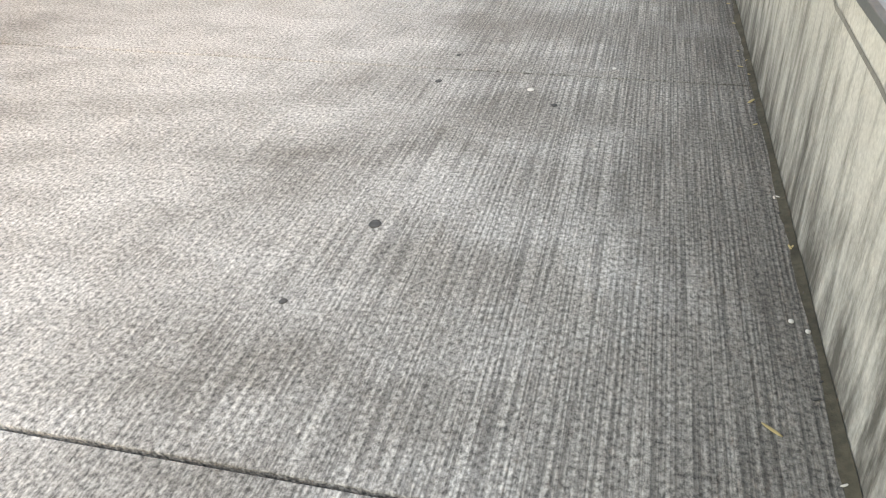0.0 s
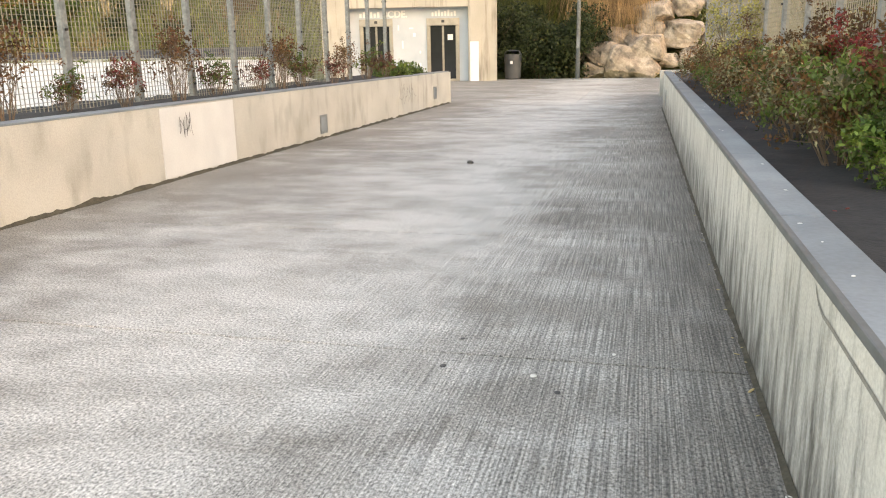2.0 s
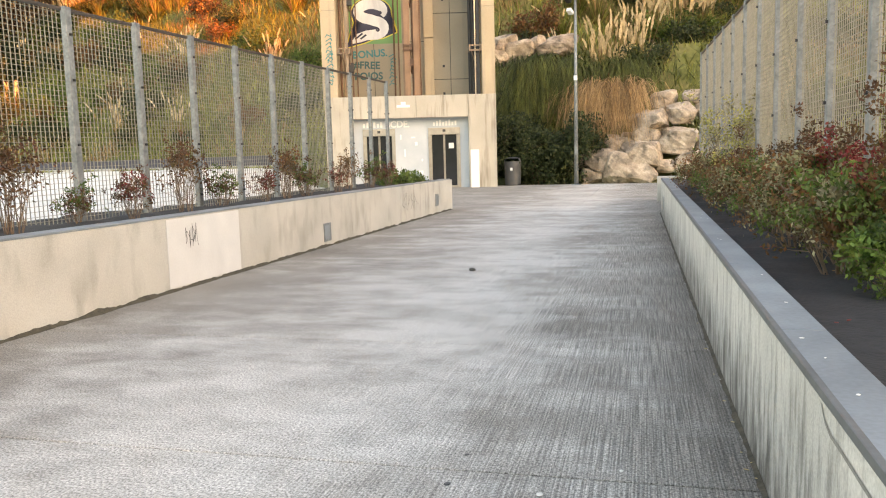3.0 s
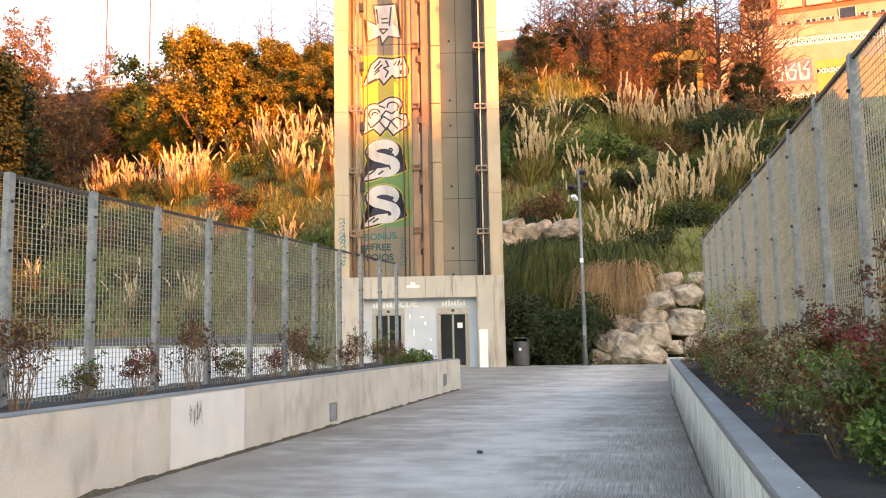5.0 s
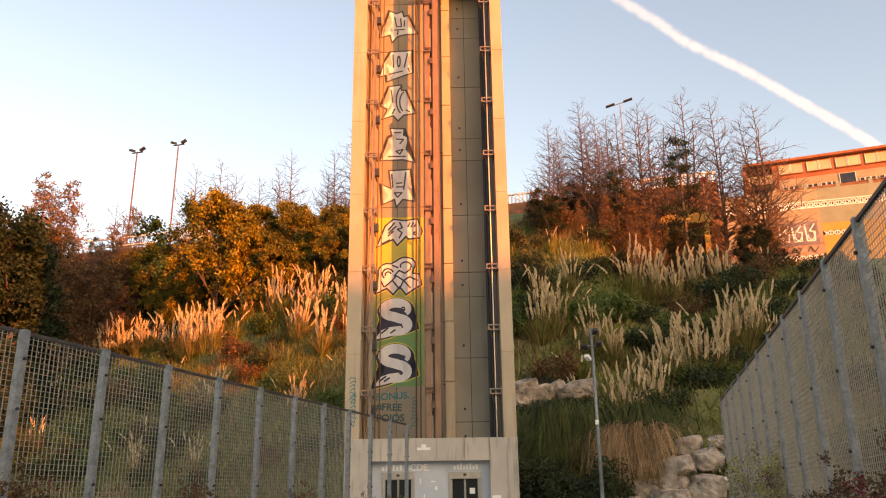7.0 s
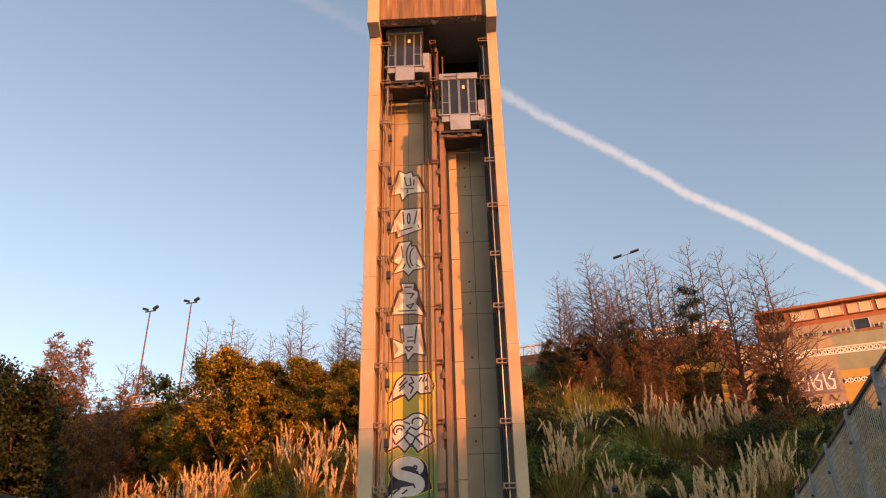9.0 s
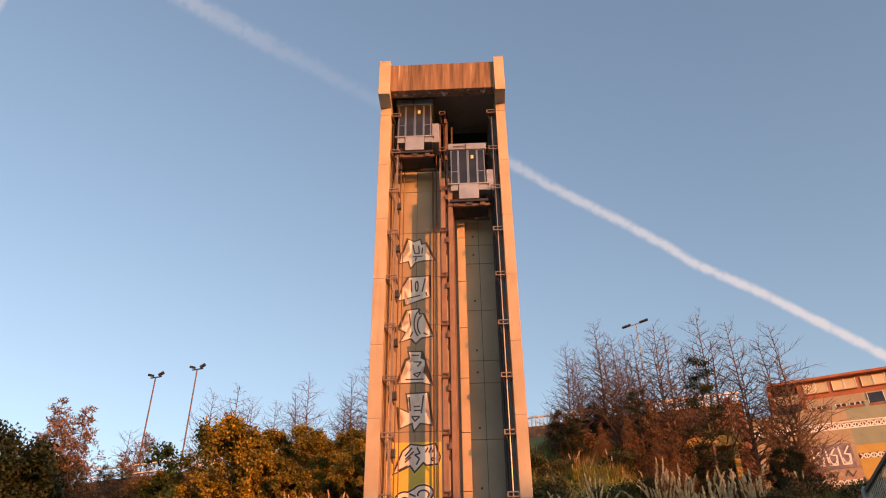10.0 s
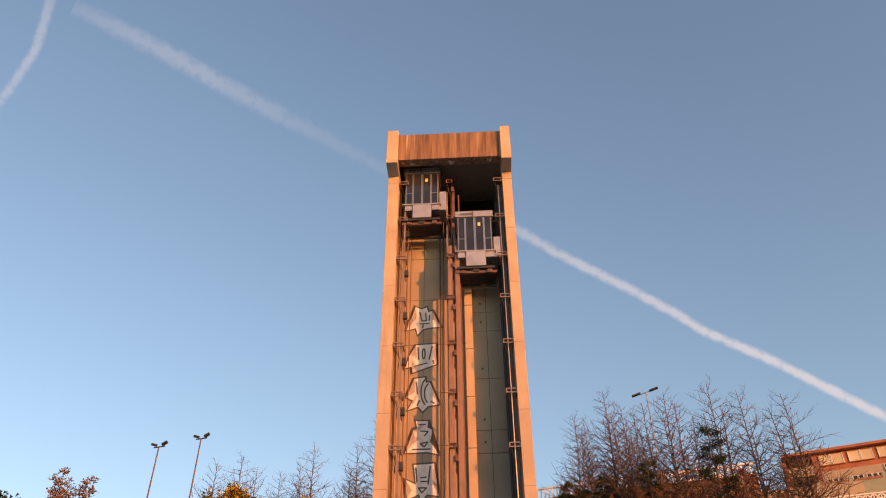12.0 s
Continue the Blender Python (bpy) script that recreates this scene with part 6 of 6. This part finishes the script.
# ---- sprayed scrawls on the tower ----
for nm, x, y, z0, n, w in (("side_tag", -6.62, 0.175, 4.2, 9, 0.17), ("side_tag", -6.62, 0.175, 5.2, 7, 0.15), ("wall_tag", -4.22, BACK - 0.011, 4.35, 9, 0.16)):
    r3 = random.Random(n + int(z0 * 10))
    bm = bmesh.new()
    for k in range(n):
        zz = z0 + 0.15 * k
        stroke(bm, [(x - w * r3.uniform(0.3, 1), zz), (x + r3.uniform(-0.5, 0.5) * w, zz + 0.11), (x + w * r3.uniform(0.3, 1), zz + 0.02), (x + w * 0.6, zz + 0.13)], 0.017, y)
    tpart(nm, bm, M_TEAL, "unreadable teal scrawl")

# ---- small things on the ramp ----
M_MARK = material("dark_spot", [(0.05, 0.05, 0.05), (0.09, 0.09, 0.085)], 30.0, 0.9, fine=0.2)
M_PALE = material("pale_litter", [(0.6, 0.58, 0.52), (0.7, 0.68, 0.62)], 30.0, 0.8, fine=0.1)
M_STRAW = material("straw_leaf", [(0.42, 0.32, 0.14), (0.5, 0.40, 0.2)], 30.0, 0.8, fine=0.1)


def pebble(name, x, y, sx, sy, sz, mat, label, turn=0):
    bm = bmesh.new()
    bmesh.ops.create_icosphere(bm, subdivisions=2, radius=0.5)
    for v in bm.verts:
        p = v.co * (1 + 0.3 * noise.noise(v.co * 3 + Vector((x * 9, y * 7, 0))))
        v.co = Vector((p.x * sx, p.y * sy, max(0.0, p.z * sz + sz * 0.25)))
    ob = part(name, bm, mat, smooth=True)
    ob.matrix_basis = pose(x, y, 0.0005, 0, 0, turn)
    return tagged(ob, label, "litter", "litter on the ramp")


GUM = "flat dark spot of old chewing gum"
for x, y, s, m, nm, lb in ((-0.36, 2.08, 0.034, M_MARK, "gum_spot", GUM), (-0.45, 3.13, 0.026, M_MARK, "gum_spot", GUM), (-0.44, 3.43, 0.018, M_MARK, "gum_spot", GUM), (0.0, 2.97, 0.022, M_MARK, "gum_spot", GUM), (-0.46, 1.71, 0.018, M_MARK, "gum_spot", GUM),
                           (-0.10, 3.10, 0.026, M_PALE, "paper_scrap", "tiny pale scrap of paper"), (0.18, 3.37, 0.016, M_PALE, "paper_scrap", "tiny pale scrap of paper"), (0.64, 1.86, 0.012, M_PALE, "paper_scrap", "tiny white scrap by the wall"), (0.67, 1.83, 0.012, M_PALE, "paper_scrap", "tiny white scrap by the wall")):
    pebble(nm, x, y, s, s * 1.3, 0.004, m, lb)
pebble("stone", -1.51, 8.64, 0.075, 0.06, 0.045, M_MARK, "small dark stone lying on the ramp")
pebble("dry_leaf", 0.655, 3.12, 0.05, 0.012, 0.004, M_STRAW, "narrow straw-coloured leaf by the wall", 60)
pebble("dry_leaf", 0.57, 1.52, 0.045, 0.008, 0.003, M_STRAW, "narrow straw-coloured leaf by the wall", -40)
for k in range(40):
    y = 1.2 + rng.random() ** 1.5 * 9
    pebble("dry_leaf", 0.693 - 0.0047 * (y - 2) - rng.uniform(0.005, 0.05), y, rng.uniform(0.008, 0.025), 0.006, 0.004, rng.choice((M_STRAW, M_PALE, M_MARK)), "bit of dry litter along the wall's foot", rng.uniform(0, 180))


def vent(x, y, z, parent, side):
    """A small framed light recess in a planter wall."""
    o = part("wall_light", block(x - 0.006, x + 0.006, y - 0.13, y + 0.13, z + 0.10, z + 0.13), M_GALV, parent, "small recessed wall light")
    part("light_frame", block(x - 0.006, x + 0.006, y - 0.13, y - 0.10, z - 0.13, z + 0.10), M_GALV, o)
    part("light_frame", block(x - 0.006, x + 0.006, y + 0.10, y + 0.13, z - 0.13, z + 0.10), M_GALV, o)
    part("light_frame", block(x - 0.006, x + 0.006, y - 0.10, y + 0.10, z - 0.13, z - 0.10), M_GALV, o)
    part("light_glass", block(x - 0.003, x + 0.003, y - 0.10, y + 0.10, z - 0.10, z + 0.10), M_COPING, o)


vent(LX + 0.004, 10.98, 0.20, wall_left, 1)
vent(LX + 0.004, 17.3, 0.30, wall_left, 1)
vent(0.672, 7.86, 0.22, wall_right, -1)
vent(0.632, 15.1, 0.30, wall_right, -1)


def scribble(bm, x, y, z, w, h, seed, axis="x"):
    r2 = random.Random(seed)
    pts = [(y - w + 2 * w * i / 26 + r2.uniform(-0.3, 0.3) * w, z + h * math.sin(i * 1.9) * r2.uniform(0.3, 1.0)) for i in range(27)]
    for (a, b), (c, d) in zip(pts[:-1], pts[1:]):
        v = Vector((c - a, d - b))
        if v.length < 1e-3:
            continue
        n = Vector((-v.y, v.x)).normalized() * 0.0028
        bm.faces.new([bm.verts.new(p) for p in ((x, a - n.x, b - n.y), (x, c - n.x, d - n.y), (x, c + n.x, d + n.y), (x, a + n.x, b + n.y))])


bm = bmesh.new()
scribble(bm, LX + 0.006, 7.44, 0.50, 0.10, 0.14, 3)
part("scrawl", bm, M_GREYLINE, wall_left, "thin grey scrawl on the pale patch")
bm = bmesh.new()
scribble(bm, LX + 0.003, 15.2, 0.42, 0.5, 0.22, 5)
part("scrawl", bm, M_GREYLINE, wall_left, "thin grey scrawl")

for k in range(26):
    y = 3.6 + 7.0 * rng.random() ** 1.4
    d = pebble("fallen_leaf", rng.uniform(0.9, 1.5), y, rng.uniform(0.02, 0.035), rng.uniform(0.012, 0.02), 0.006, rng.choice((M_LEAF_RED, M_LEAF_BROWN)), "fallen reddish leaf on the black weed fabric", rng.uniform(0, 180))
    d.location.z = 0.53 + 0.045 * noise.noise((d.location.x * 2.2, y * 1.6, 1)) + 0.03 * noise.noise((d.location.x * 7, y * 6, 4)) + 0.002
    d["group"] = "fallen leaves on the bed"
# steel lip along the inner edge of the east wall, with bird droppings on the coping
lip = bmesh.new()
box(lip, 0, 1, 0, 1, 0, 1)
for v in lip.verts:
    y = -3.2 if v.co.y < 0.5 else R_END - 0.02
    f0, t0 = 0.693 - 0.0047 * (y - 2), 0.615 + 0.0057 * (y - 2)
    v.co = (f0 - 0.009 if v.co.x < 0.5 else f0 + 0.012, y, t0 + 0.005 if v.co.z > 0.5 else t0 - 0.022)
bmesh.ops.bevel(lip, geom=lip.edges, offset=0.004, segments=2, affect="EDGES", profile=0.5)
part("steel_lip", lip, material("dull_steel_lip", [(0.10, 0.11, 0.11), (0.15, 0.16, 0.16)], 6.0, 0.5, metal=0.3, fine=0.1), wall_right, "dull grey steel edging")
for k in range(16):
    y = 1.9 + rng.random() ** 2 * 6
    d = pebble("bird_dropping", 0.735 - 0.0055 * (y - 2) + rng.uniform(0, 0.09), y, rng.uniform(0.006, 0.018), rng.uniform(0.006, 0.014), 0.003, M_WHITE, "small white bird dropping on the coping", rng.uniform(0, 180))
    d.location.z = 0.615 + 0.0057 * (y - 2) + 0.0045
    d["group"] = "droppings on the coping"
# dark run-off mark on the east wall
bm = bmesh.new()
pts = [(2.46, 0.575), (2.42, 0.545), (2.36, 0.53), (2.26, 0.53), (2.1, 0.525), (1.9, 0.52), (1.6, 0.50), (1.3, 0.49)]
for (a, b), (c, d) in zip(pts[:-1], pts[1:]):
    xa, xb = 0.693 - 0.0047 * (a - 2) - 0.0015, 0.693 - 0.0047 * (c - 2) - 0.0015
    bm.faces.new([bm.verts.new(q) for q in ((xa, a, b - 0.006), (xb, c, d - 0.006), (xb, c, d + 0.006), (xa, a, b + 0.006))])
bmesh.ops.remove_doubles(bm, verts=bm.verts, dist=0.0005)
part("stain_line", bm, material("grey_run_off", [(0.17, 0.165, 0.15), (0.24, 0.235, 0.21)], 12.0, 0.9, fine=0.2), wall_right, "dark run-off mark")

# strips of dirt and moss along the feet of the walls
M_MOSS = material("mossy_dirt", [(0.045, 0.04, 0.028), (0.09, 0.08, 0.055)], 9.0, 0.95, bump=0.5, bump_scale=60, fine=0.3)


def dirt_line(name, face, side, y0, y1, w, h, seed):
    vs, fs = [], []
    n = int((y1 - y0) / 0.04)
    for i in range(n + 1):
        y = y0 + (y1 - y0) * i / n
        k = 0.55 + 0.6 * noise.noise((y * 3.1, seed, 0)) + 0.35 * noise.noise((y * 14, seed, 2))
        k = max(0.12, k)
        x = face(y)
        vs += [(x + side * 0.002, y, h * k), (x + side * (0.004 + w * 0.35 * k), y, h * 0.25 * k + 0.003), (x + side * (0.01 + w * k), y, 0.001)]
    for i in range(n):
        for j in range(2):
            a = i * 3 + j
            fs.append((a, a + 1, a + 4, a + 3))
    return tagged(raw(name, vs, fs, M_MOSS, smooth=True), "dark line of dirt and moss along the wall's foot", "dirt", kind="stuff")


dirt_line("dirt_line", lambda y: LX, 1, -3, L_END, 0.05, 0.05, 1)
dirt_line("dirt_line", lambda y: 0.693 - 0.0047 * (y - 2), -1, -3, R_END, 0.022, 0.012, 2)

# ---- vapour trails, very far and high ----
M_TRAIL = bpy.data.materials.new("vapour_trail")
M_TRAIL.use_nodes = True
nt = M_TRAIL.node_tree
nt.nodes.clear()
uv = nt.nodes.new("ShaderNodeUVMap")
uv.uv_map = "along"
sp = nt.nodes.new("ShaderNodeSeparateXYZ")
nt.links.new(uv.outputs[0], sp.inputs[0])
nz = nt.nodes.new("ShaderNodeTexNoise")
nz.inputs["Scale"].default_value, nz.inputs["Detail"].default_value = 0.028, 7.0
ge = nt.nodes.new("ShaderNodeNewGeometry")
nt.links.new(ge.outputs["Position"], nz.inputs["Vector"])


def math_node(op, a, b):
    n = nt.nodes.new("ShaderNodeMath")
    n.operation = op
    for s, v in ((n.inputs[0], a), (n.inputs[1], b)):
        if hasattr(v, "is_linked"):
            nt.links.new(v, s)
        else:
            s.default_value = v
    return n.outputs[0]


edge = math_node("SUBTRACT", 1.0, math_node("ABSOLUTE", math_node("SUBTRACT", math_node("MULTIPLY", sp.outputs["Y"], 2.0), 1.0), 0.0))
soft = math_node("MULTIPLY", edge, math_node("ADD", nz.outputs["Fac"], 0.15))
mrn = nt.nodes.new("ShaderNodeMapRange")
mrn.interpolation_type = "SMOOTHSTEP"
mrn.inputs["From Min"].default_value, mrn.inputs["From Max"].default_value = 0.10, 0.60
nt.links.new(soft, mrn.inputs["Value"])
alpha = math_node("MULTIPLY", mrn.outputs[0], sp.outputs["X"])
# the sunlit white of the vapour is put in as a glow of its own
em = nt.nodes.new("ShaderNodeEmission")
em.inputs["Color"].default_value, em.inputs["Strength"].default_value = (1.0, 0.95, 0.94, 1), 0.34
tr = nt.nodes.new("ShaderNodeBsdfTransparent")
mxs = nt.nodes.new("ShaderNodeMixShader")
nt.links.new(alpha, mxs.inputs[0])
nt.links.new(tr.outputs[0], mxs.inputs[1])
nt.links.new(em.outputs[0], mxs.inputs[2])
mo = nt.nodes.new("ShaderNodeOutputMaterial")
nt.links.new(mxs.outputs[0], mo.inputs["Surface"])


def trail(pts, widths, dens, label):
    vs, fs, uvs = [], [], []
    eye = Vector((0, 0, 0))
    P = [Vector(p) for p in pts]
    for i, p in enumerate(P):
        d = (P[min(i + 1, len(P) - 1)] - P[max(i - 1, 0)]).normalized()
        s = d.cross((p - eye).normalized()).normalized() * widths[i]
        vs += [p - s, p + s]
        uvs += [(dens[i], 0), (dens[i], 1)]
    fs = [(2 * i, 2 * i + 1, 2 * i + 3, 2 * i + 2) for i in range(len(P) - 1)]
    ob = raw("vapour_trail", vs, fs, M_TRAIL)
    lay = ob.data.uv_layers.new(name="along")
    for poly in ob.data.polygons:
        for li in poly.loop_indices:
            lay.data[li].uv = uvs[ob.data.loops[li].vertex_index]
    ob.visible_shadow = False
    return tagged(ob, label, "sky", kind="structure")


trail([(-2046, 1435, 2878), (-1867, 1661, 2866), (-1688, 1844, 2813), (-1484, 2011, 2721), (-1243, 2169, 2604), (-966, 2305, 2430), (-434, 2462, 2072), (-259, 2486, 1909), (-65, 2499, 1740), (109, 2497, 1572), (187, 2493, 1480), (341, 2476, 1349), (476, 2454, 1210), (616, 2423, 1061), (729, 2391, 923)],
      [60, 66, 70, 70, 60, 50, 38, 34, 31, 30, 28, 27, 26, 25, 25], [0.12, 0.24, 0.27, 0.20, 0.11, 0.08, 0.36, 0.52, 0.6, 0.66, 0.72, 0.78, 0.82, 0.85, 0.85], "long white vapour trail across the evening sky")
trail([(-2099, 1357, 2920), (-2085, 1378, 2709), (-2076, 1391, 2541), (-2083, 1381, 2363), (-2099, 1356, 2095)], [34, 32, 30, 28, 26], [0.2, 0.35, 0.4, 0.35, 0.3], "short faint vapour trail")
